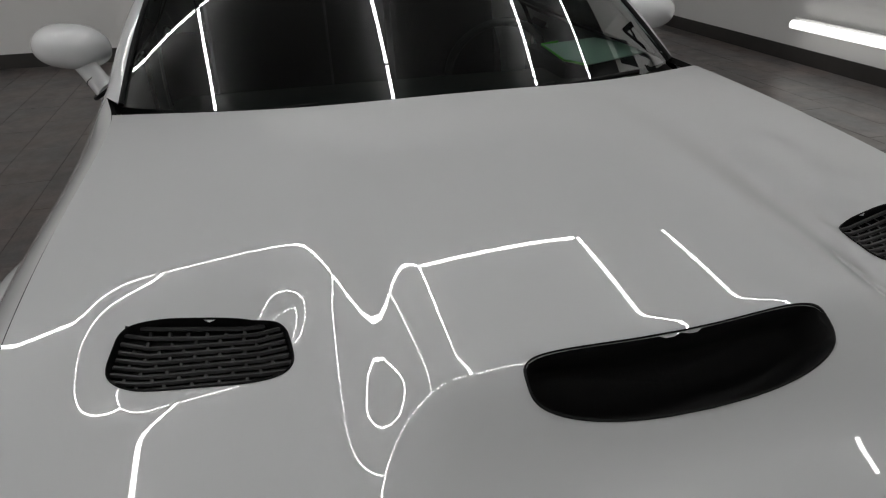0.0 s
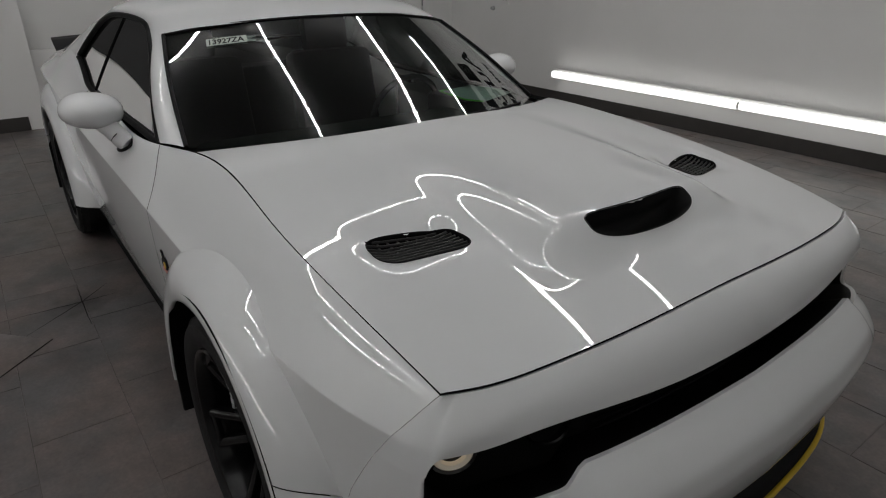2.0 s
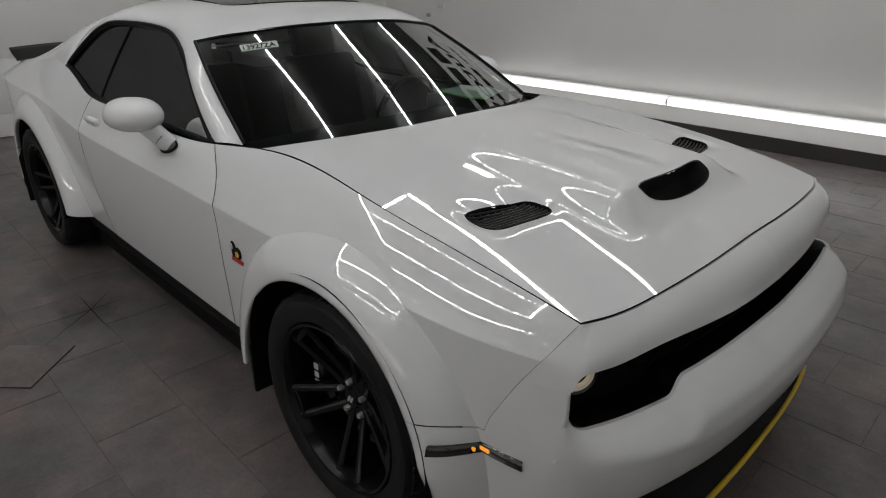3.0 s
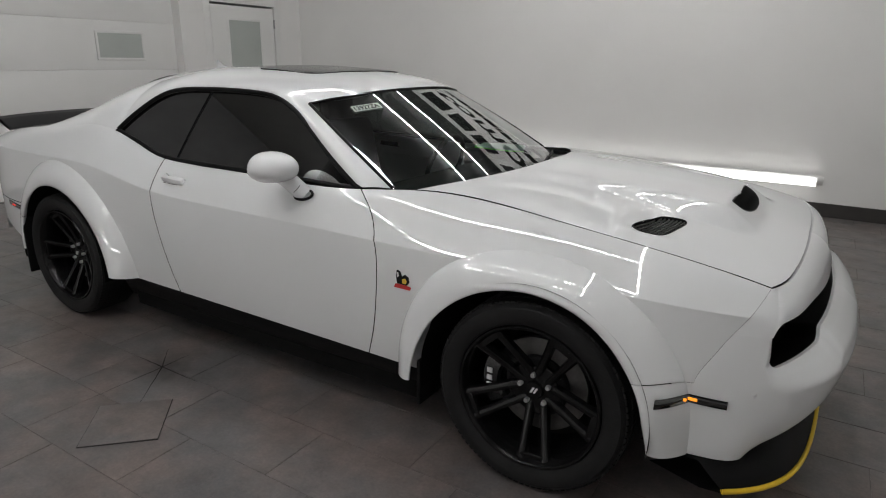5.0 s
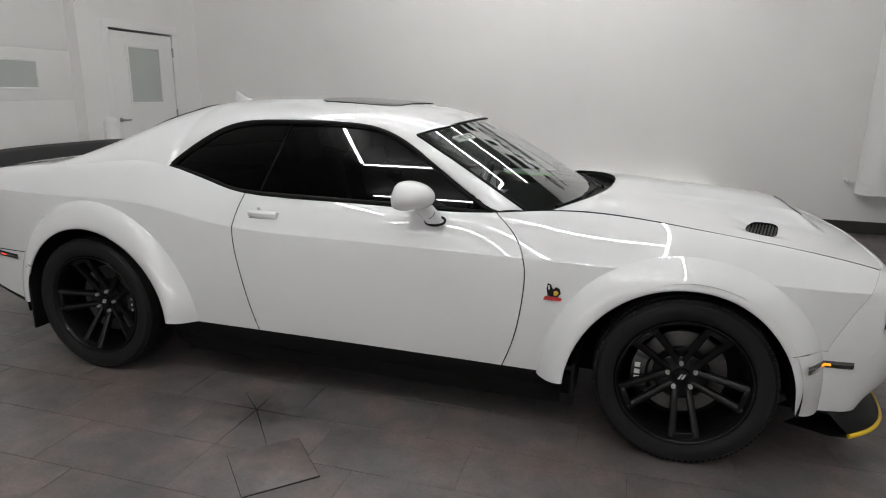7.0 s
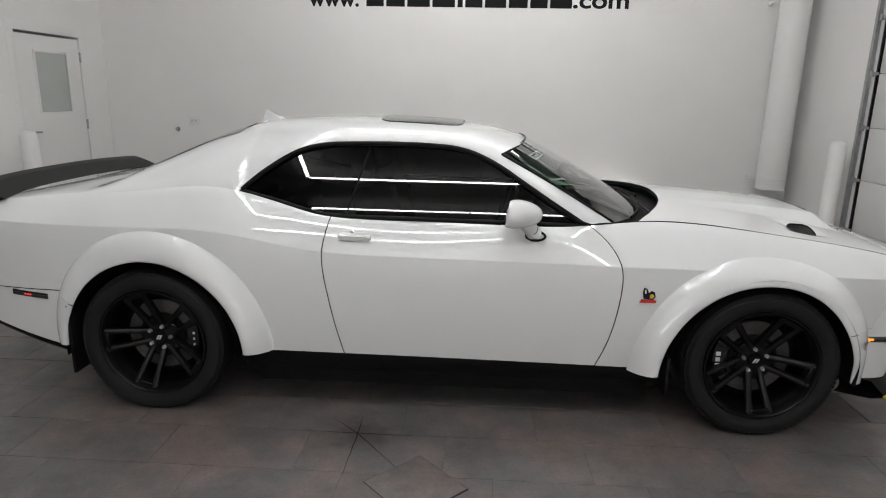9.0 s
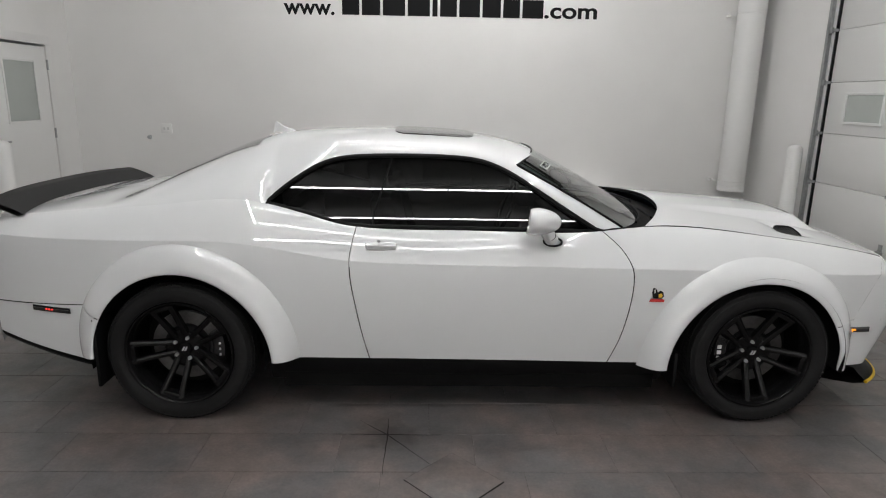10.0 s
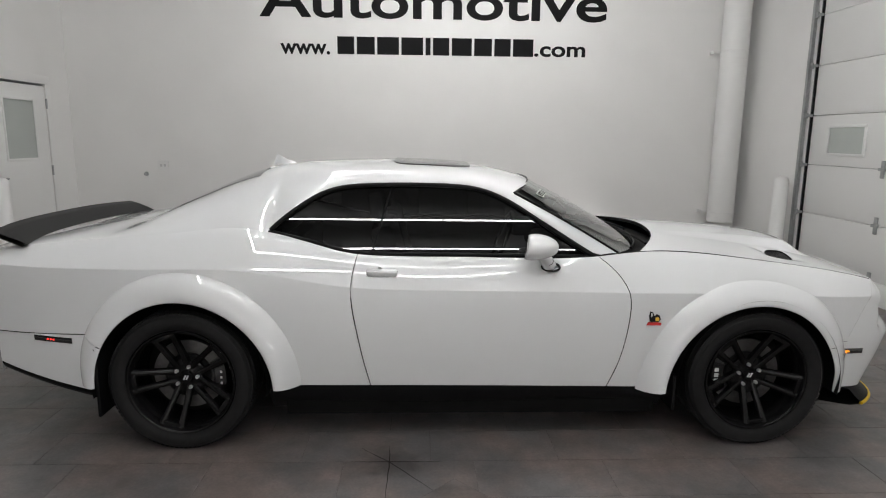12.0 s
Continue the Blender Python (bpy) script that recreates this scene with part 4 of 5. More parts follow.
xe = 0.2 + 0 * W
for _ in range(6):
    yy, _z = upper_section(xe, W)
    xe = np.where(W < 0.16, 0.2 + 0.06 * smooth(W / 0.16), x_ws_top(np.clip(yy, 0, 0.7)))
XX = x_rear + (xe - x_rear) * U
YY, ZZ = upper_section(XX, W)
upper = np.stack([XX, -YY, ZZ], -1)
for sgn in (1, -1):
    sheet("roof_panel", mirror(upper, sgn), PAINT, car, flip=sgn > 0)
    # windscreen pillar, from the roof's corner to the cowl
    nP = 40
    cut = W[0] <= 0.20
    start = upper[-1, cut]
    k = len(start)
    ss = np.linspace(0, 1, nP)[:, None]
    inner_end = np.array([0.655, -0.826, 0.996])
    outer_end = np.array([0.765, -0.772, 0.996])
    rows = []
    for j in range(k):
        f = j / (k - 1)
        end = inner_end * (1 - f) + outer_end * f
        bulge = 0.010 * np.sin(math.pi * f)
        P = start[j] * (1 - ss) + end * ss
        P = P + np.array([0.0, -1.0, 0.6]) * (bulge * smooth(ss * 2.5) + 0.016 * np.sin(math.pi * ss) * (1 - 0.3 * f))
        if f < 0.02:
            P[:, 2] = P[:, 2] * 0.4 + 0.6 * (win_top(np.clip(P[:, 0], 0.2, 0.62)) + 0.012)
        rows.append(P)
    pillar = np.stack(rows, 1)
    sheet("windscreen_pillar", mirror(pillar, sgn), PAINT, car, flip=sgn > 0)
    if sgn > 0:
        ws_edge = pillar[:, -1].copy()
    # cabin side glass
    gx = np.linspace(-1.035, 0.625, 100)[:, None]
    gw = np.linspace(0, 1, 16)[None, :]
    gz = win_bot(gx) + (np.maximum(win_top(gx) + 0.006, win_bot(gx) + 0.002) - win_bot(gx)) * gw
    gy = y_green(gx, gz) - 0.012
    P = mirror(np.stack([gx + 0 * gw, -gy, gz], -1), sgn)
    split = int(np.argmin(abs(gx[:, 0] + 0.50)))
    sheet("door_glass", P[split:], TINT, car, "dark tinted side glass", flip=sgn < 0)
    sheet("quarter_glass", P[:split + 1], TINT, car, "dark tinted quarter glass", flip=sgn < 0)
    # black surround of the side glass, and the bar between the panes
    loop = [(x, -sgn * (float(y_green(x, float(win_top(x)))) - 0.001), float(win_top(x)) + 0.003) for x in np.linspace(-1.04, 0.63, 60)]
    loop += [(x, -sgn * (float(y_green(x, float(win_bot(x)))) - 0.001), float(win_bot(x)) - 0.001) for x in np.linspace(0.61, -1.03, 50)]
    sweep("window_surround", loop, 0.0115, TRIM, car, "black rubber window surround", seg=8, closed=True)
    zs_ = np.linspace(1.0, 1.335, 10)
    sweep("pane_divider", [(-0.555 + 0.10 * (z - 1.0) / 0.33 + 0.03, -sgn * (float(y_green(-0.5, z)) - 0.009), z) for z in zs_], 0.0042, TRIM, car, "black bar between the panes")

# windscreen
n_b = 40
bs = np.linspace(0, 1, n_b)
aa = np.linspace(-1, 1, 41)
base_x = 1.035 - 0.26 * np.abs(aa) ** 2.4
ws = np.zeros((n_b, 41, 3))
for i, b in enumerate(bs):
    k = (1 - b) * (nP - 1)
    lo = int(min(k, nP - 2))
    e = ws_edge[lo] * (1 - (k - lo)) + ws_edge[lo + 1] * (k - lo)
    yt = -e[1] * np.abs(aa) * np.sign(aa)
    xt_mid = (1 - b) * 1.035 + b * 0.375
    zt_mid = (1 - b) * 0.985 + b * float(z_mid(0.375)) + 0.012 * math.sin(math.pi * b)
    sq = np.abs(aa) ** 2.45
    ws[i, :, 0] = xt_mid + (e[0] - xt_mid) * sq
    ws[i, :, 1] = yt
    ws[i, :, 2] = zt_mid + (e[2] - zt_mid) * sq
sheet("windscreen", ws, SCREEN, car, "clear windscreen with a dark shaded top", flip=False)
ring = [ws[-1, j] + np.array([0.0, 0, 0.002]) for j in range(41)]
sweep("windscreen_trim", ring, 0.006, TRIM, car, "black windscreen trim")
for sgn in (0, -1):
    sweep("windscreen_trim", [ws[i, sgn] + np.array([0.002, 0, 0.003]) for i in range(n_b)], 0.007, TRIM, car)

# black cowl between hood and windscreen, with two wipers
rows = []
for f, dz in ((0.0, -0.012), (0.25, -0.022), (0.6, -0.03), (1.0, -0.035)):
    yy = 0.78 * aa
    hxr = x_hood_r(np.abs(yy))
    xx = (base_x - 0.05) * (1 - f) + (hxr + 0.03) * f
    zz = 0.992 + dz + (0.030) * (1 - (aa) ** 2) + 0.004 * f
    rows.append(np.stack([xx, yy, zz], -1))
sheet("cowl", np.array(rows), TRIM, car, "black plastic cowl")
for y0, ln, tilt in ((-0.62, 0.62, 0.05), (-0.02, 0.60, 0.06)):
    pts = []
    for f in np.linspace(0, 1, 9):
        y = y0 + ln * f
        a = y / 0.76
        i_b = 0.015 + 0.6 * tilt * math.sin(math.pi * f * 0.8)
        xm = 1.035 - 0.66 * i_b - 0.26 * abs(a) ** 2.4 * (1 - i_b)
        zm = 0.985 + 0.42 * i_b + 0.006
        pts.append((xm + 0.02, y, zm))
    wp = sweep("wiper", pts, 0.0065, TRIM, car, "black windscreen wiper")
    sweep("wiper_arm", [(pts[3][0] + 0.06, pts[0][1] + 0.08, 0.985), (pts[2][0] + 0.04, pts[1][1], pts[1][2] + 0.01), (pts[4][0], pts[4][1], pts[4][2] + 0.010)], 0.007, TRIM, wp)

# rear window, lying a little proud of the roof skin
rx = np.linspace(-1.80, -1.17, 30)[:, None]
rw = np.linspace(-1, 1, 31)[None, :]
half = 0.49 - 0.05 * (rx + 1.80) / 0.63
w_of = 0.50 + 0.50 * (1 - np.abs(rw) * (half / 0.60))
ry, rz = upper_section(rx + 0 * rw, np.clip(w_of, 0, 1))
sheet("rear_window", np.stack([rx + 0 * rw, ry * np.sign(rw), rz + 0.005], -1), DARKGLASS, car, "dark tinted rear window", flip=False)

# sunroof
sx = np.linspace(-0.43, 0.02, 16)[:, None]
sw = np.linspace(-1, 1, 25)[None, :]
sy = 0.38 * sw
best = np.zeros((16, 25))
wt = np.linspace(0.2, 1, 200)
for i in range(16):
    yy, zz = upper_section(np.full(200, sx[i, 0]), wt)
    best[i] = np.interp(np.abs(sy[0]), yy[::-1], zz[::-1])
bow = 0.06 * np.abs(sw) ** 9
sx = -0.205 + (sx + 0.205) * (1 - bow / 0.225)
sheet("sunroof", np.stack([sx + 0 * sw, sy + 0 * sx, best + 0.005], -1), ROOFGLASS, car, "dark glass sunroof panel", flange=0.006, flip=True)
# antenna fin
bm = bmesh.new()
ax_, az_ = -1.12, float(z_mid(-1.12))
prof = ((-0.10, 0.0, 0.032), (-0.06, 0.018, 0.024), (-0.01, 0.030, 0.017), (0.03, 0.052, 0.009), (0.06, 0.068, 0.004), (0.068, 0.035, 0.008), (0.08, 0.0, 0.014))
vs = []
for px, pz, hw in prof:
    px, pz, hw = px * 0.85, pz * 0.9, hw * 0.85
    vs.append((bm.verts.new((ax_ - px, -hw, az_ + pz * 0.2 - 0.006)), bm.verts.new((ax_ - px, -hw * 0.25, az_ + pz + 0.004)), bm.verts.new((ax_ - px, hw * 0.25, az_ + pz + 0.004)), bm.verts.new((ax_ - px, hw, az_ + pz * 0.2 - 0.006))))
for a, b in zip(vs, vs[1:]):
    for k in range(3):
        bm.faces.new((a[k], a[k + 1], b[k + 1], b[k]))
bm.faces.new(vs[0])
bm.faces.new(vs[-1][::-1])
part("antenna_fin", bm, PAINT, car, "white shark fin antenna", sharp=60)

# tail closure and bumper back
for nm, z0, z1, mat, inset in (("tail_panel", 0.60, 0.985, GLOSSB, 0.0), ("rear_bumper_back", 0.36, 0.60, PAINT, -0.05)):
    zz = np.linspace(z0, z1, 12)[:, None]
    yy = np.linspace(-1, 1, 41)[None, :]
    half = y_at(np.full((12, 1), -2.43), zz)
    px = -2.43 + inset * (1 - np.abs(yy) ** 4) - 0.11 * (1 - np.abs(yy) ** 2.5)
    sheet(nm, np.stack([px + 0 * zz, half * yy, zz + 0 * yy], -1), mat, car, flip=True)

# spoiler on the tail
u = np.linspace(-1, 1, 41)
rows = []
for dx, dz in ((0.0, 0.0), (0.05, 0.030), (0.12, 0.062), (0.17, 0.080), (0.175, 0.066), (0.12, 0.030), (0.03, -0.012), (0.0, 0.0)):
    rows.append(np.stack([-2.37 - dx + 0.10 * np.abs(u) ** 2.5, 0.77 * u, 1.040 + 0.85 * dz - 0.012 * np.abs(u) ** 3], -1))
sheet("spoiler", np.array(rows), SPOILER, car, "matt black tail spoiler", flip=True)

# door handles, fuel of small side parts, mirrors and badges
for sgn in (1, -1):
    bm = bmesh.new()
    box(bm, (0, 0, 0), (0.155, 0.030, 0.034), 0.011)
    hd = part("door_handle", bm, PAINT, car, "white door handle")
    hd.matrix_basis = Matrix.Translation((-0.468, -sgn * (float(y_at(np.array([-0.468]), 0.915)[0]) + 0.007), 0.915)) @ Matrix.Rotation(sgn * radians(28), 4, "X") @ Matrix.Rotation(radians(2), 4, "Y")
    bm = bmesh.new()
    box(bm, (0, -sgn * -0.014, -0.012), (0.16, 0.006, 0.03), 0.002)
    # thin black strip stands in for the shadow under the grip
    box(bm, (0, -sgn * 0.006, -0.0185), (0.150, 0.016, 0.004), 0.001)
    part("recess_and_shade", bm, LINER, hd)
    bm = bmesh.new()
    rod(bm, (-0.01, 0, 0.034), (-0.01, -sgn * 0.004, 0.034), 0.009, seg=16)
    part("lock_cover", bm, PAINT, hd)
    # mirror: cap, glass, stalk with a joint
    c = Vector((0.288, -sgn * 0.962, 1.055))
    bm = bmesh.new()
    bmesh.ops.create_uvsphere(bm, u_segments=40, v_segments=24, radius=1)
    for v in bm.verts:
        x, y, z = v.co
        f = 1 - 0.18 * max(0, -z)
        ny, nz = math.copysign(abs(y) ** 0.82, y), math.copysign(abs(z) ** (0.88 if z > 0 else 0.70), z)
        # tapered to the front, cut flat at the glass
        nx = 0.118 * x ** 0.92 if x > 0 else max(0.085 * x, -0.040)
        slim = 1 - 0.16 * max(x, 0)
        v.co = Vector((nx * (1 - 0.14 * abs(y)) + 0.16 * nz * 0.06, ny * 0.106 * f, slim * nz * (0.072 if z > 0 else 0.060)))
    mirror_cap = part("side_mirror", bm, PAINT, car, "white rounded side mirror", sharp=60)
    mirror_cap.matrix_basis = Matrix.Translation(c) @ Matrix.Rotation(sgn * radians(-7), 4, "Z") @ Matrix.Rotation(sgn * radians(-6), 4, "X")
    bm = bmesh.new()
    box(bm, (-0.0390, 0, 0.002), (0.004, 0.110, 0.056), 0.002)
    part("mirror_glass", bm, CHROME, mirror_cap, "mirror glass")
    a, b = Vector((0.325, -sgn * 0.945, 1.030)), Vector((0.388, -sgn * 0.880, 0.945))
    sweep("mirror_stalk", [a, a * 0.6 + b * 0.4 + Vector((0, 0, 0.004)), a * 0.25 + b * 0.75, b], 0.037, PAINT, mirror_cap, "white mirror stalk", seg=20, flat=0.75).matrix_parent_inverse = mirror_cap.matrix_basis.inverted()
    jm = a * 0.35 + b * 0.65
    dj = (b - a).normalized()
    e1 = dj.cross(Vector((0, 0, 1))).normalized()
    e2 = e1.cross(dj)
    jr = sweep("stalk_joint", [jm + e1 * (0.0335 * math.cos(q_)) + e2 * (0.0335 * 0.78 * math.sin(q_)) for q_ in np.linspace(0, 2 * math.pi, 24, endpoint=False)], 0.0016, SATIN, mirror_cap, "dark joint line", closed=True, seg=6)
    jr.matrix_parent_inverse = mirror_cap.matrix_basis.inverted()
    foot = sweep("mirror_foot", [b + Vector((0.045 * math.cos(q_), -sgn * (0.008 - 0.026 * math.sin(q_)), 0.016 * math.sin(q_))) for q_ in np.linspace(0, 2 * math.pi, 24, endpoint=False)], 0.006, TRIM, mirror_cap, "black gasket", closed=True)
    foot.matrix_parent_inverse = mirror_cap.matrix_basis.inverted()
    # fender badge: plain coloured shapes
    yb = float(y_at(np.array([0.925]), 0.685)[0])
    def plate(nm, pts, off, mat, parent):
        b_ = bmesh.new()
        lo_ = [b_.verts.new((0.925 + u_, -sgn * (yb + 0.0005), 0.685 + v_)) for u_, v_ in pts]
        hi_ = [b_.verts.new((0.925 + u_ * 0.95, -sgn * (yb + off), 0.685 + v_ * 0.97)) for u_, v_ in pts]
        n_ = len(pts)
        for k_ in range(n_):
            b_.faces.new((lo_[k_], lo_[(k_ + 1) % n_], hi_[(k_ + 1) % n_], hi_[k_]))
        b_.faces.new(hi_)
        bmesh.ops.recalc_face_normals(b_, faces=b_.faces)
        return part(nm, b_, mat, parent)
    badge = plate("fender_badge", ((-0.040, -0.036), (0.036, -0.037), (0.040, -0.024), (0.020, -0.020), (-0.032, -0.019)), 0.005, RED, car)
    badge["label"] = "small red, gold and black fender badge"
    plate("badge_body", ((-0.022, -0.016), (0.022, -0.018), (0.033, -0.004), (0.028, 0.016), (0.012, 0.024), (0.000, 0.012), (-0.010, 0.034), (-0.024, 0.038), (-0.028, 0.012)), 0.007, INK, badge)
    plate("badge_highlight", ((0.004, -0.012), (0.020, -0.012), (0.026, 0.000), (0.018, 0.010), (0.004, 0.006)), 0.009, GOLD, badge)
    plate("badge_wing", ((-0.020, 0.010), (-0.012, 0.016), (-0.016, 0.032), (-0.022, 0.030)), 0.009, PALE, badge)
    # mud flaps
    for px_, pz_, hz_ in ((AX_F - 0.44, 0.30, 0.19), (AX_R - 0.40, 0.37, 0.36)):
        bm = bmesh.new()
        box(bm, (px_, -sgn * 0.895, pz_), (0.018, 0.18, hz_), 0.006)
        part("mud_flap", bm, TRIM, car, "black mud flap")


# ---- wheels ----
def wheel(name, ax, sgn, turn, label):
    """Tyre, rim with five pairs of spokes, disc, caliper, nuts."""
    face = 0.966
    top = empty(name, label, "wheel")
    top.parent = car
    top.matrix_basis = Matrix.Translation((ax, -sgn * face, HUB_Z)) @ Matrix.Rotation(0 if sgn > 0 else math.pi, 4, "Z")
    # local: outward is -y
    lathe("tyre", [(0.262, 0.23), (0.268, 0.02), (0.275, 0.004), (0.290, -0.004), (0.315, -0.010), (0.338, -0.006), (0.352, 0.010), (0.3605, 0.035), (0.362, 0.12), (0.3605, 0.22), (0.345, 0.25), (0.28, 0.26)], (0, 0, 0), 1, RUBBER, top, "black low-profile tyre", seg=96, sharp=25)
    bm = bmesh.new()
    for k in range(96):
        m = Matrix.Rotation(2 * math.pi * k / 96, 4, "Y")
        box(bm, (0, 0.026, 0.3530), (0.0165, 0.034, 0.010), 0, m)
        box(bm, (0.006, 0.067, 0.3600), (0.0165, 0.042, 0.008), 0, m)
        box(bm, (0.010, 0.120, 0.3615), (0.0185, 0.052, 0.005), 0, m)
    part("tread", bm, RUBBER, top)["kind"] = "stuff"
    lathe("rim", [(0.272, 0.03), (0.272, 0.006), (0.268, 0.0), (0.260, 0.002), (0.252, 0.014), (0.246, 0.05), (0.240, 0.11), (0.235, 0.20), (0.262, 0.235)], (0, 0, 0), 1, RIM, top, "satin black alloy rim", seg=80)
    hub_o = 0.085
    for k in range(5):
        for d in (-1, 1):
            a = radians(turn + 72 * k)
            bm = bmesh.new()
            r = np.linspace(0.045, 0.256, 9)
            ring_prev = None
            for i, rr in enumerate(r):
                f = (rr - 0.045) / (0.256 - 0.045)
                off = d * (0.0245 + 0.024 * f)
                wd = 0.0150 - 0.0022 * math.sin(math.pi * f) + 0.0022 * max(0, f - 0.8) * 5
                out = hub_o - (hub_o - 0.012) * f ** 1.15
                dp = 0.035 - 0.010 * f
                ring = [bm.verts.new((off + s_ * wd, out + o_, rr)) for s_, o_ in ((-1, 0.006), (-0.45, 0.0), (0.45, 0.0), (1, 0.006), (1.25, dp), (-1.25, dp))]
                if ring_prev:
                    for q_ in range(6):
                        bm.faces.new((ring_prev[q_], ring_prev[(q_ + 1) % 6], ring[(q_ + 1) % 6], ring[q_]))
                else:
                    bm.faces.new(ring[::-1])
                ring_prev = ring
            bm.faces.new(ring_prev)
            bmesh.ops.transform(bm, matrix=Matrix.Rotation(a, 4, "Y"), verts=bm.verts)
            part("spoke", bm, RIM, top, sharp=40)
    for k in range(5):
        bm = bmesh.new()
        m = Matrix.Rotation(radians(turn + 72 * k), 4, "Y")
        box(bm, (0, hub_o + 0.014, 0.072), (0.052, 0.020, 0.055), 0.004, m)
        box(bm, (0, 0.030, 0.243), (0.092, 0.022, 0.030), 0.004, m)
        part("spoke_web", bm, RIM, top, sharp=40)["kind"] = "stuff"
    lathe("hub_cap", [(0.0, hub_o - 0.012), (0.030, hub_o - 0.011), (0.034, hub_o - 0.004), (0.036, hub_o), (0.070, hub_o + 0.004), (0.082, hub_o + 0.014), (0.085, hub_o + 0.05)], (0, 0, 0), 1, RIM, top, "black hub", seg=40)
    for k in range(5):
        a = radians(turn + 36 + 72 * k)
        bm = bmesh.new()
        x_, z_ = 0.057 * math.sin(a), 0.057 * math.cos(a)
        rod(bm, (x_, hub_o + 0.008, z_), (x_, hub_o - 0.016, z_), 0.0105, 0.0085, 6)
        part("lug_nut", bm, NUT, top, "bright steel lug nut")
    bm = bmesh.new()
    for dx in (-0.006, 0.007):
        vs = box(bm, (dx, hub_o - 0.0135, 0), (0.008, 0.002, 0.022))
        for v in vs:
            v.co.x += v.co.z * 0.5
    part("cap_stripe", bm, PALE, top, "two pale slanted stripes")
    lathe("brake_disc", [(0.116, 0.128), (0.182, 0.128), (0.184, 0.145), (0.116, 0.15)], (0, 0, 0), 1, STEEL, top, "bare steel brake disc", seg=64)
    lathe("disc_hat", [(0.0, 0.104), (0.108, 0.106), (0.116, 0.112), (0.117, 0.15)], (0, 0, 0), 1, TRIM, top, "black disc hat", seg=48)
    bm = bmesh.new()
    prev = None
    for k in range(13):
        a = radians((-90 if ax > 0 else 90) + (k - 6) * 5.2)
        bulge = 0.012 * math.sin(math.pi * k / 12)
        ring = [bm.verts.new((rr * math.sin(a), oo, rr * math.cos(a))) for rr, oo in ((0.135, 0.10), (0.150, 0.086 - bulge), (0.205, 0.086 - bulge), (0.218, 0.10), (0.218, 0.155), (0.135, 0.155))]
        if prev:
            for q_ in range(6):
                bm.faces.new((prev[q_], prev[(q_ + 1) % 6], ring[(q_ + 1) % 6], ring[q_]))
        else:
            bm.faces.new(ring[::-1])
        prev = ring
    bm.faces.new(prev)
    cal = part("brake_caliper", bm, GLOSSB, top, "gloss black brake caliper with pale marking")
    bm = bmesh.new()
    sd = -1 if ax > 0 else 1
    for k in range(3):
        box(bm, (sd * 0.180, 0.0735, -0.030 + 0.030 * k), (0.022, 0.002, 0.020) if ax > 0 else (0.010, 0.002, 0.012), 0)
    part("caliper_mark", bm, PALE, cal, "pale bars")
    lathe("wheel_back", [(0.0, 0.20), (0.24, 0.20)], (0, 0, 0), 1, LINER, top, seg=32)
    return top


for sgn in (1, -1):
    wheel("front_wheel", AX_F, sgn, 173, "black five-twin-spoke wheel with a low-profile tyre")
    wheel("rear_wheel", AX_R, sgn, 196, "black five-twin-spoke wheel with a low-profile tyre")

# floor pan and dark inner shell
bm = bmesh.new()
box(bm, (0, 0, 0.20), (4.3, 0.88, 0.12))
box(bm, (0, 0, 0.20), (1.95, 1.70, 0.12))
part("floor_pan", bm, LINER, car)
bm = bmesh.new()
box(bm, (1.50, 0, 0.56), (1.05, 0.84, 0.46))
part("engine_bay", bm, LINER, car)
bm = bmesh.new()
box(bm, (-1.75, 0, 0.72), (1.0, 0.84, 0.50))
part("trunk_well", bm, LINER, car)

# cabin: dash, wheel, seats
bm = bmesh.new()
box(bm, (0.70, 0, 0.88), (0.38, 1.38, 0.14), 0.04)
box(bm, (0.55, 0.60, 0.945), (0.32, 0.30, 0.105), 0.02)
box(bm, (0.88, 0, 0.925), (0.20, 1.28, 0.05), 0.02)
part("dashboard", bm, CABIN, car, "black dashboard")
sweep("steering_wheel", [(0.31 + 0.06 * math.sin(a), 0.38 + 0.18 * math.cos(a), 0.90 + 0.17 * math.sin(a)) for a in np.linspace(0, 2 * math.pi, 28, endpoint=False)], 0.014, CABIN, car, "black steering wheel", closed=True)
for yk in (-0.38, 0.38):
    bm = bmesh.new()
    box(bm, (-0.12, yk, 0.52), (0.5, 0.50, 0.16), 0.05)
    box(bm, (0, 0, 0), (0.14, 0.50, 0.60), 0.05, Matrix.Translation((-0.42, yk, 0.83)) @ Matrix.Rotation(radians(-14), 4, "Y"))
    box(bm, (0, 0, 0), (0.09, 0.27, 0.19), 0.035, Matrix.Translation((-0.52, yk, 1.20)) @ Matrix.Rotation(radians(-8), 4, "Y"))
    part("front_seat", bm, CABIN, car, "black front seat")
bm = bmesh.new()
box(bm, (-1.05, 0, 0.75), (0.14, 1.2, 0.5), 0.05)
part("rear_seat", bm, CABIN, car, "black rear bench")

# ---- papers on the windscreen and dash ----
card = empty("card_on_dash", "sheet of paper with a bright green edge lying on the dash", "paper")
bm = bmesh.new()
corners = ((0.45, 0.49), (0.69, 0.458), (0.76, 0.494), (0.66, 0.750), (0.50, 0.757), (0.39, 0.715))
low = [bm.verts.new((x_, y_, 0.998)) for x_, y_ in corners]
high = [bm.verts.new((x_, y_, 1.001)) for x_, y_ in corners]
for k in range(6):
    bm.faces.new((low[k], low[(k + 1) % 6], high[(k + 1) % 6], high[k]))
bm.faces.new(high)
bm.faces.new(low[::-1])
bmesh.ops.recalc_face_normals(bm, faces=bm.faces)
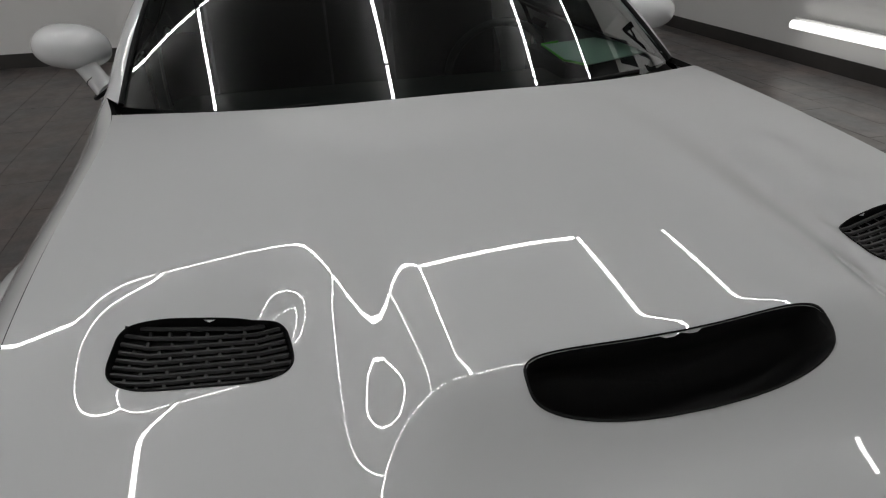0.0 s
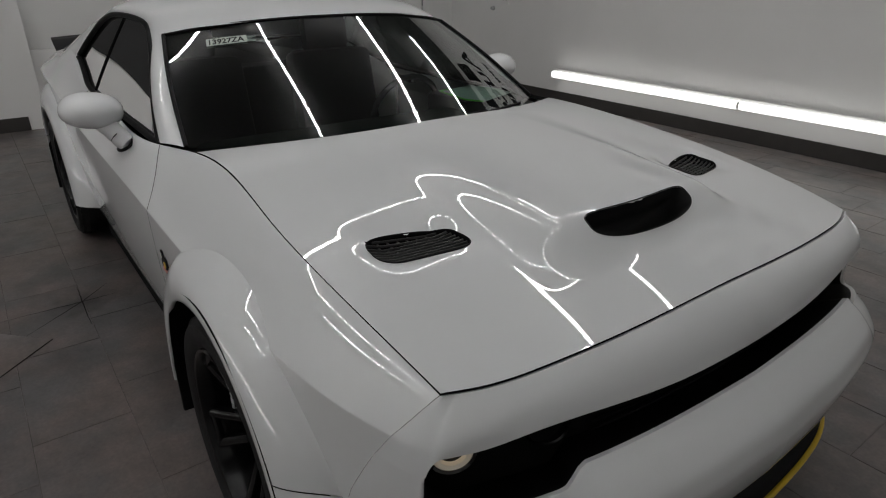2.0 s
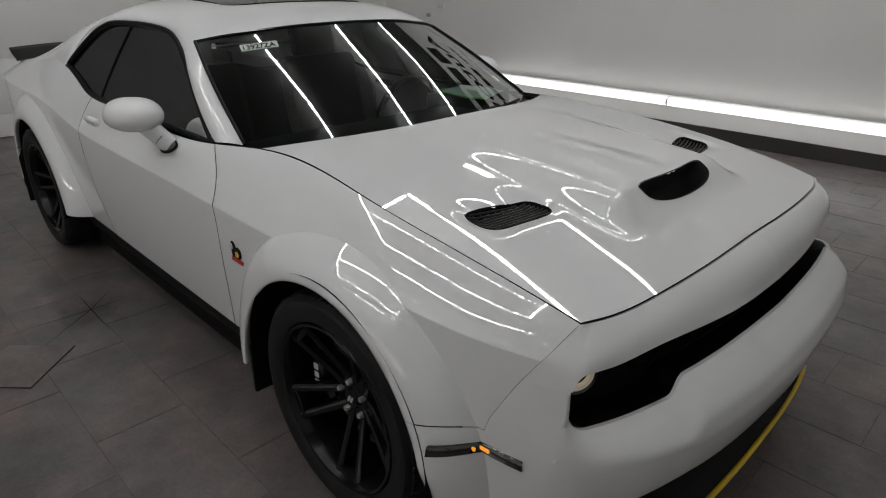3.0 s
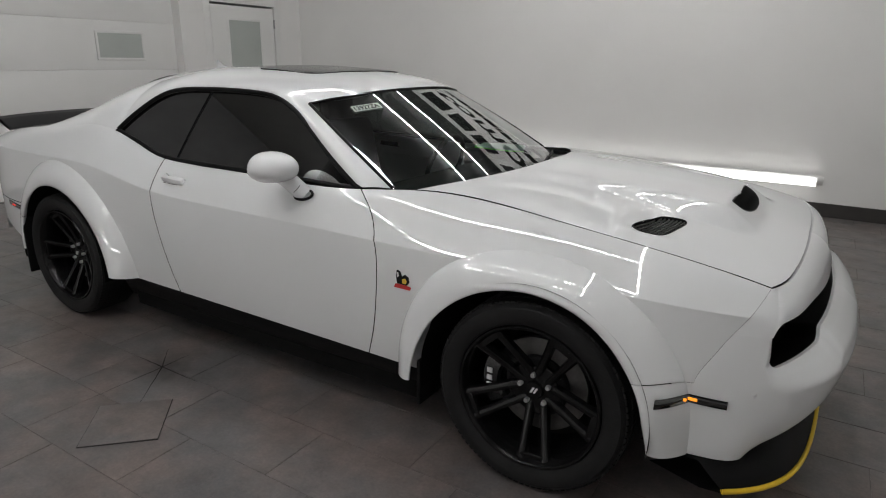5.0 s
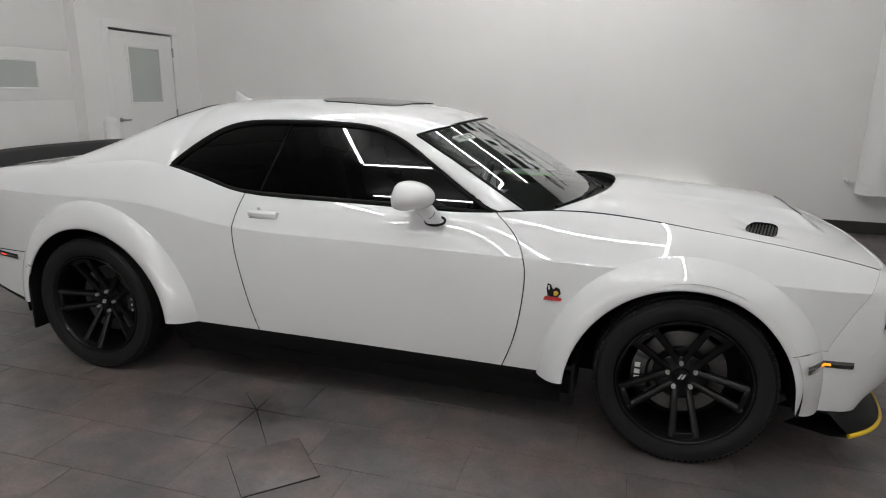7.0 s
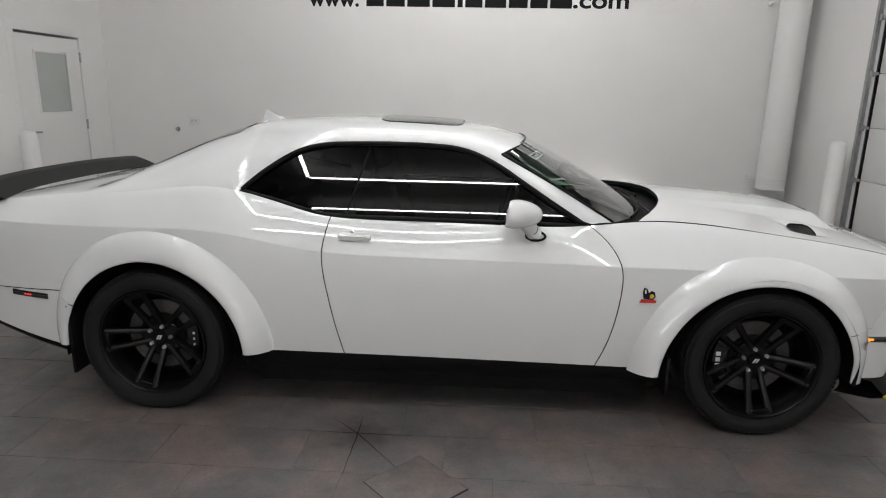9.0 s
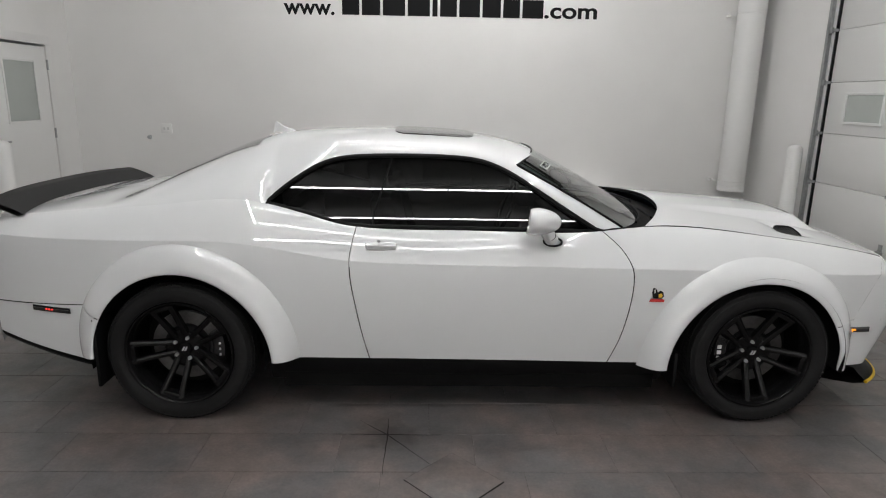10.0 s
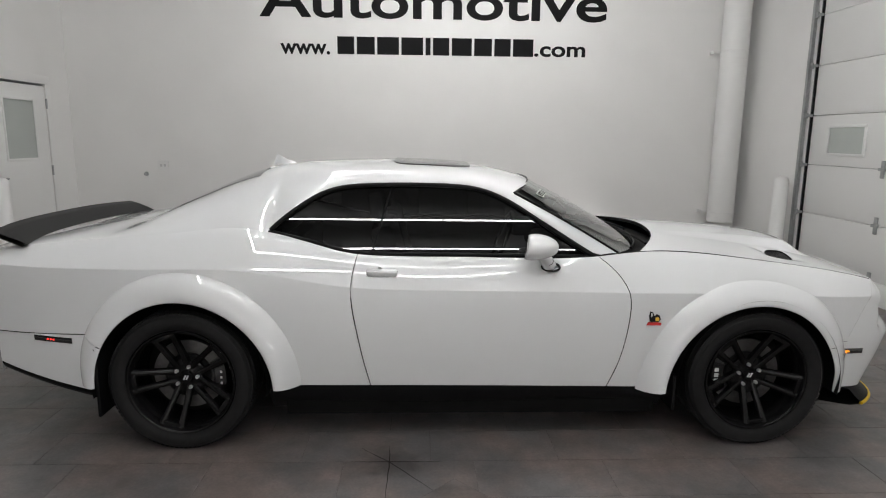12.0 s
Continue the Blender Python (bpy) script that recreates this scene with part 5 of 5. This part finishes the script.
part("sheet", bm, PAPER, card)
sweep("edge", [(0.42, 0.56, 1.002), (0.449, 0.488, 1.002), (0.57, 0.472, 1.002), (0.69, 0.456, 1.002), (0.762, 0.493, 1.002)], 0.0035, GREEN, card, "bright green edge")


def ws_frame(b, a):
    """A place on the windscreen with its axes: b up, a across."""
    i = min(max(int(b * (n_b - 1)), 1), n_b - 2)
    j = min(max(int((a + 1) / 2 * 40), 1), 39)
    c = Vector(ws[i, j])
    ex = Vector(ws[i, j + 1] - ws[i, j - 1]).normalized()
    ey = Vector(ws[i + 1, j] - ws[i - 1, j]).normalized()
    ez = ex.cross(ey).normalized()
    ey = ez.cross(ex)
    m = Matrix((ex, ey, ez)).transposed().to_4x4()
    m.translation = c
    return m


mst = ws_frame(0.86, -0.70)
st = empty("stock_sticker", "pale sticker with a handwritten stock number on the windscreen", "sticker")
bm = bmesh.new()
box(bm, (0, 0, 0.003), (0.148, 0.044, 0.001))
ob = part("label_paper", bm, STICKER, st)
ob.matrix_basis = mst
wording("stock_number", "13927ZA", 0.042, mst @ Matrix.Translation((-0.064, -0.0145, 0.004)), INK, st, depth=0.0004, bold=0.0008, width=0.128)

# ---- lights: tubes under the ceiling and along the walls ----
def light_tube(a, b, label, group, n=2, r=0.019, mat=None, hang=None):
    """A run of n glowing tubes end to end, with end caps and hangers or clips."""
    a, b = Vector(a), Vector(b)
    d = (b - a).normalized()
    for i in range(n):
        p, q_ = a + (b - a) * (i / n), a + (b - a) * ((i + 1) / n)
        p, q_ = p + d * 0.012, q_ - d * 0.012
        top = empty("tube_light", label, "light", group=group)
        bm = bmesh.new()
        rod(bm, p, q_, r, seg=14)
        part("tube", bm, mat or TUBE, top, "glowing white tube")
        for e, s_ in ((p, -1), (q_, 1)):
            bm = bmesh.new()
            rod(bm, e, e + d * (0.011 * s_), r * 0.96, seg=14)
            part("end_cap", bm, PALE, top)
            bm = bmesh.new()
            c = e - d * (0.25 * s_)
            rod(bm, c + Vector(hang) * (r * 0.7 / Vector(hang).length), c + Vector(hang), 0.006, seg=8)
            part("hanger", bm, PALE, top)


TZ = CEIL_Z - 0.14
FX0, FX1 = -1.66, 1.78
UP = (0, 0, 0.142)
ROWS_Y = (-3.5, -2.0, 0.31, 2.12)
for yk in ROWS_Y:
    light_tube((FX0, yk, TZ), (FX1, yk, TZ), "long white tube light under the ceiling", "ceiling tubes", 2, hang=UP)
for xk in (FX0, FX1):
    for ya, yb in zip(ROWS_Y, ROWS_Y[1:]):
        light_tube((xk, ya + 0.04, TZ), (xk, yb - 0.04, TZ), "white tube light across the ceiling", "ceiling tubes", 1, hang=UP)
for yk, mt in ((3.35, WASH), (-4.6, TUBE)):
    light_tube((-1.8, yk, TZ), (2.1, yk, TZ), "long white tube light under the ceiling", "ceiling tubes", 2, mat=mt, hang=UP)
for wy, sg in ((WALL_Y, 1), (SIDE_Y, -1)):
    x0_ = -2.70 if sg > 0 else -3.1
    # channel added to block the tubes' direct light on the wall behind
    rail = empty("added_light_rail", "white channel added behind the low wall tubes to shade the wall", "light rail", (0, wy, 0), "light rails")
    bm = bmesh.new()
    box(bm, ((x0_ + 2.25) / 2, -sg * 0.058, 0.37), (2.25 - x0_, 0.016, 0.086), 0.003)
    box(bm, ((x0_ + 2.25) / 2, -sg * 0.028, 0.37), (2.25 - x0_ - 0.1, 0.044, 0.04), 0.002)
    part("channel", bm, DOORM, rail)
light_tube((-2.67, WALL_Y - 0.11, 0.358), (2.20, WALL_Y - 0.11, 0.358), "white tube light low on the wall, the south one an added fill", "wall tubes", 2, 0.04, WALL_TUBE, (0, 0.045, 0))
# added fill behind the camera, stronger than the north run, to light the car's side
light_tube((-3.1, SIDE_Y + 0.11, 0.37), (2.25, SIDE_Y + 0.11, 0.37), "white tube light low on the wall, the south one an added fill", "wall tubes", 2, 0.04, SIDE_FILL, (0, -0.045, 0))

# ---- lettering on the wall ----
sign = empty("wall_sign", "black lettering in three lines on the white wall", "sign", (0, WALL_Y, 0))
def put_text(nm, body, x0, z0, size, width, bold):
    return wording(nm, body, size, Matrix.Translation((x0, -0.004, z0)) @ Matrix.Rotation(radians(90), 4, "X"), INK, sign, 0.003, bold, width)


def split_letters(ob):
    """Make each letter of a word a mesh of its own; pieces that stand over one another stay together."""
    bm = bmesh.new()
    bm.from_mesh(ob.data)
    seen, islands = set(), []
    for v0 in bm.verts:
        if v0 in seen:
            continue
        todo, isle = [v0], []
        seen.add(v0)
        while todo:
            v = todo.pop()
            isle.append(v)
            for e in v.link_edges:
                o = e.other_vert(v)
                if o not in seen:
                    seen.add(o)
                    todo.append(o)
        xs_ = [v.co.x for v in isle]
        islands.append([min(xs_), max(xs_), isle])
    islands.sort(key=lambda q: q[0])
    groups = []
    for lo, hi, isle in islands:
        if groups and lo < groups[-1][1] - 0.02 * ob.dimensions.x:
            groups[-1][1] = max(groups[-1][1], hi)
            groups[-1][2] += isle
        else:
            groups.append([lo, hi, list(isle)])
    for lo, hi, isle in groups:
        index = {v: k for k, v in enumerate(isle)}
        faces_ = [[index[v] for v in f.verts] for f in bm.faces if f.verts[0] in index]
        letter = link_mesh("letter", [tuple(v.co) for v in isle], faces_, INK, ob.parent, smooth=False)
        letter.matrix_basis = ob.matrix_basis.copy()
        letter.matrix_parent_inverse = ob.matrix_parent_inverse.copy()
    bm.free()
    bpy.data.objects.remove(ob)


word = put_text("word", "Automotive", -2.36, 3.115, 0.62, 4.55, 0.010)
split_letters(word)
split_letters(put_text("web_prefix", "www.", -2.105, 2.648, 0.27, 0.645, 0.006))
split_letters(put_text("web_suffix", ".com", 1.24, 2.66, 0.27, 0.685, 0.006))
# the company's name: plain bars, one for each character
edge_n = -1.362
for wide in (0.22, 0.235, 0.285, 0.285, 0.065, 0.215, 0.265, 0.235, 0.215, 0.27):
    bm = bmesh.new()
    box(bm, (edge_n + wide / 2, -0.004, 2.761), (wide, 0.006, 0.222))
    edge_n += wide + 0.033
    part("name_bar", bm, INK, sign, "plain black bar")
for i in range(6):
    bm = bmesh.new()
    box(bm, (-1.55 + 0.62 * i, -0.004, 3.86), (0.50 if i != 4 else 0.16, 0.006, 0.5 if i == 0 else 0.42))
    part("name_bar", bm, INK, sign, "plain black bar")

# ---- duct, bollards, sockets ----
duct = empty("wall_duct", "white vertical duct held off the wall by brackets", "duct", (3.845, WALL_Y - 0.22, 0))
bm = bmesh.new()
rod(bm, (0, 0, 0.485), (0, 0, CEIL_Z), 0.17, seg=48)
part("pipe", bm, DOORM, duct)
for zz in (0.495, 0.55):
    sweep("pipe_band", [(0.1705 * math.cos(a), 0.1705 * math.sin(a), zz) for a in np.linspace(0, 2 * math.pi, 32, endpoint=False)], 0.004, DOORM, duct, closed=True)
for zz in (0.61, 2.73):
    bm = bmesh.new()
    box(bm, (-0.18, 0.10, zz), (0.12, 0.012, 0.025), 0.003)
    box(bm, (-0.22, 0.155, zz), (0.02, 0.12, 0.035), 0.004)
    rod(bm, (-0.23, 0.09, zz), (-0.23, 0.075, zz), 0.012)
    part("bracket", bm, DOORM, duct, "white pipe bracket")
    sweep("strap", [(0.171 * math.cos(a), 0.171 * math.sin(a), zz) for a in np.linspace(0, 2 * math.pi, 32, endpoint=False)], 0.005, DOORM, duct, closed=True)


def bollard(x, y, h):
    b = empty("bollard", "white painted steel bollard beside the garage door", "bollard", (x, y, 0), "bollards")
    lathe_pts = [(0.0, h), (0.03, h - 0.004), (0.060, h - 0.016), (0.078, h - 0.04), (0.084, h - 0.07), (0.084, 0.02), (0.10, 0.0)]
    verts, faces = [], []
    for k in range(28):
        an = 2 * math.pi * k / 28
        for r, z in lathe_pts:
            verts.append((r * math.cos(an), r * math.sin(an), z))
    n = len(lathe_pts)
    for k in range(28):
        for i in range(n - 1):
            faces.append((k * n + i, k * n + i + 1, ((k + 1) % 28) * n + i + 1, ((k + 1) % 28) * n + i))
    link_mesh("post", verts, faces, DOORM, b, sharp=60)


bollard(3.97, 3.22, 1.18)
bollard(-4.5, 2.47, 1.15)
sock = empty("wall_socket", "white double wall socket", "socket", (-3.72, WALL_Y - 0.004, 1.175))
bm = bmesh.new()
box(bm, (0, 0, 0), (0.145, 0.012, 0.125), 0.004)
part("plate", bm, DOORM, sock)
for dx in (-0.025, 0.025):
    bm = bmesh.new()
    box(bm, (dx, -0.006, 0), (0.028, 0.006, 0.034), 0.004)
    part("outlet", bm, PALE, sock)
knob = empty("door_stop", "small round steel door stop on the wall", "door stop", (-3.95, WALL_Y, 1.06))
bm = bmesh.new()
rod(bm, (0, 0, 0), (0, -0.04, 0), 0.03, 0.02)
part("stop", bm, STEELG, knob)

# ---- loose tile and cracks round the drain ----
CRACK_AND_SHADE = material("crack", (0.012, 0.011, 0.010), 0.9)
# damp blot round the drain
nt = TILE.node_tree
bs_ = nt.nodes["Principled BSDF"]
geo = nt.nodes.new("ShaderNodeNewGeometry")
dist = nt.nodes.new("ShaderNodeVectorMath")
dist.operation = "DISTANCE"
dist.inputs[1].default_value = (-0.425, -1.108, 0.0)
nt.links.new(geo.outputs["Position"], dist.inputs[0])
blot = nt.nodes.new("ShaderNodeTexNoise")
blot.inputs["Scale"].default_value = 9.0
blot.inputs["Detail"].default_value = 5
nt.links.new(geo.outputs["Position"], blot.inputs["Vector"])
wob = nt.nodes.new("ShaderNodeMath")
wob.operation = "MULTIPLY_ADD"
wob.inputs[1].default_value, wob.inputs[2].default_value = -0.36, 0.18
nt.links.new(blot.outputs["Fac"], wob.inputs[0])
dsum = nt.nodes.new("ShaderNodeMath")
nt.links.new(dist.outputs["Value"], dsum.inputs[0])
nt.links.new(wob.outputs[0], dsum.inputs[1])
edge_ = nt.nodes.new("ShaderNodeMapRange")
edge_.interpolation_type = "SMOOTHSTEP"
for k, v_ in ((1, 0.02), (2, 0.20), (3, 0.42), (4, 1.0)):
    edge_.inputs[k].default_value = v_
nt.links.new(dsum.outputs[0], edge_.inputs[0])
sc_ = nt.nodes.new("ShaderNodeVectorMath")
sc_.operation = "SCALE"
src = bs_.inputs["Base Color"].links[0].from_socket
nt.links.new(src, sc_.inputs[0])
nt.links.new(edge_.outputs[0], sc_.inputs["Scale"])
nt.links.new(sc_.outputs[0], bs_.inputs["Base Color"])
bm = bmesh.new()
box(bm, (0, 0, 0.0025), (0.312, 0.300, 0.009), 0.0012)
lt = tagged(part("loose_floor_tile", bm, TILE, None), "loose square grey tile lying turned on the tiled floor", "tile")
lt.matrix_basis = Matrix.Translation((-0.112, -1.492, -0.002)) @ Matrix.Rotation(radians(-46), 4, "Z") @ Matrix.Rotation(radians(0.4), 4, "X")
# dark plate a little larger than the tile paints its gap's shadow and dirt
bm = bmesh.new()
box(bm, (0.0015, 0.0, 0.001), (0.319, 0.304, 0.009), 0.0005)
part("edge_shade", bm, CRACK_AND_SHADE, lt, "dark plate under its edges, drawn as gap shadow and dirt")
cr = empty("floor_crack", "thin dark cracks spreading like a star over the tiles", "crack", (-0.425, -1.108, 0.0))
for k, (ex, ey) in enumerate(((-0.15, 0.14), (0.27, 0.0), (0.23, -0.28), (-0.004, -0.335), (-0.19, 0.004), (-0.004, 0.155))):
    bm = bmesh.new()
    n_ = 7
    px_, py_ = -ey / math.hypot(ex, ey), ex / math.hypot(ex, ey)
    rr = random.Random(k + 5)
    vs = []
    for i in range(n_):
        f = i / (n_ - 1)
        wv_ = 0.0032 * (1 - 0.75 * f)
        o_ = rr.uniform(-0.002, 0.002)
        vs.append((bm.verts.new((ex * f + px_ * (o_ + wv_), ey * f + py_ * (o_ + wv_), 0.0022)), bm.verts.new((ex * f + px_ * (o_ - wv_), ey * f + py_ * (o_ - wv_), 0.0022))))
    for a_, b_ in zip(vs, vs[1:]):
        bm.faces.new((a_[0], a_[1], b_[1], b_[0]))
    part("crack_line", bm, CRACK_AND_SHADE, cr)

# ---- floor tiles ----
TX, TY = 0.645, 0.323
bm = bmesh.new()
box(bm, (0, 0, -0.003), (TX - 0.003, TY - 0.003, 0.006), 0.001)
proto = part("tile", bm, TILE, bpy.data.objects["floor"])
me = proto.data
me.polygons.foreach_set("use_smooth", [False] * len(me.polygons))
bpy.data.objects.remove(proto)
count = 0
verts, faces = [], []
rng = random.Random(3)
for j in range(-15, 19):
    for i in range(-6, 14):
        # third bond: each row is set off by a third of a tile
        x = -2.155 - 0.215 * (j % 3) + TX * (i + 0.5)
        y = -1.10 + TY * (j + 0.5)
        if not (REAR_X - 0.3 < x < FRONT_X + 0.3 and SIDE_Y - 0.1 < y < WALL_Y + 0.1):
            continue
        near = -2.9 < x < 3.3 and -3.2 < y < -0.4
        if near and count < 300:
            t = new("tile", me)
            t.parent = bpy.data.objects["floor"]
            t.location = (x, y, rng.uniform(-0.0006, 0.0006))
            count += 1
        else:
            b = len(verts)
            h = rng.uniform(-0.0006, 0.0006)
            for dx, dy in ((-1, -1), (1, -1), (1, 1), (-1, 1)):
                verts.append((x + dx * (TX - 0.004) / 2, y + dy * (TY - 0.004) / 2, h))
            for dx, dy in ((-1, -1), (1, -1), (1, 1), (-1, 1)):
                verts.append((x + dx * (TX - 0.004) / 2, y + dy * (TY - 0.004) / 2, -0.0045))
            faces += [(b, b + 1, b + 2, b + 3)] + [(b + k, b + 4 + k, b + 4 + (k + 1) % 4, b + (k + 1) % 4) for k in range(4)]
far = link_mesh("far_tiles", verts, faces, TILE, bpy.data.objects["floor"], smooth=False)
far["kind"] = "stuff"
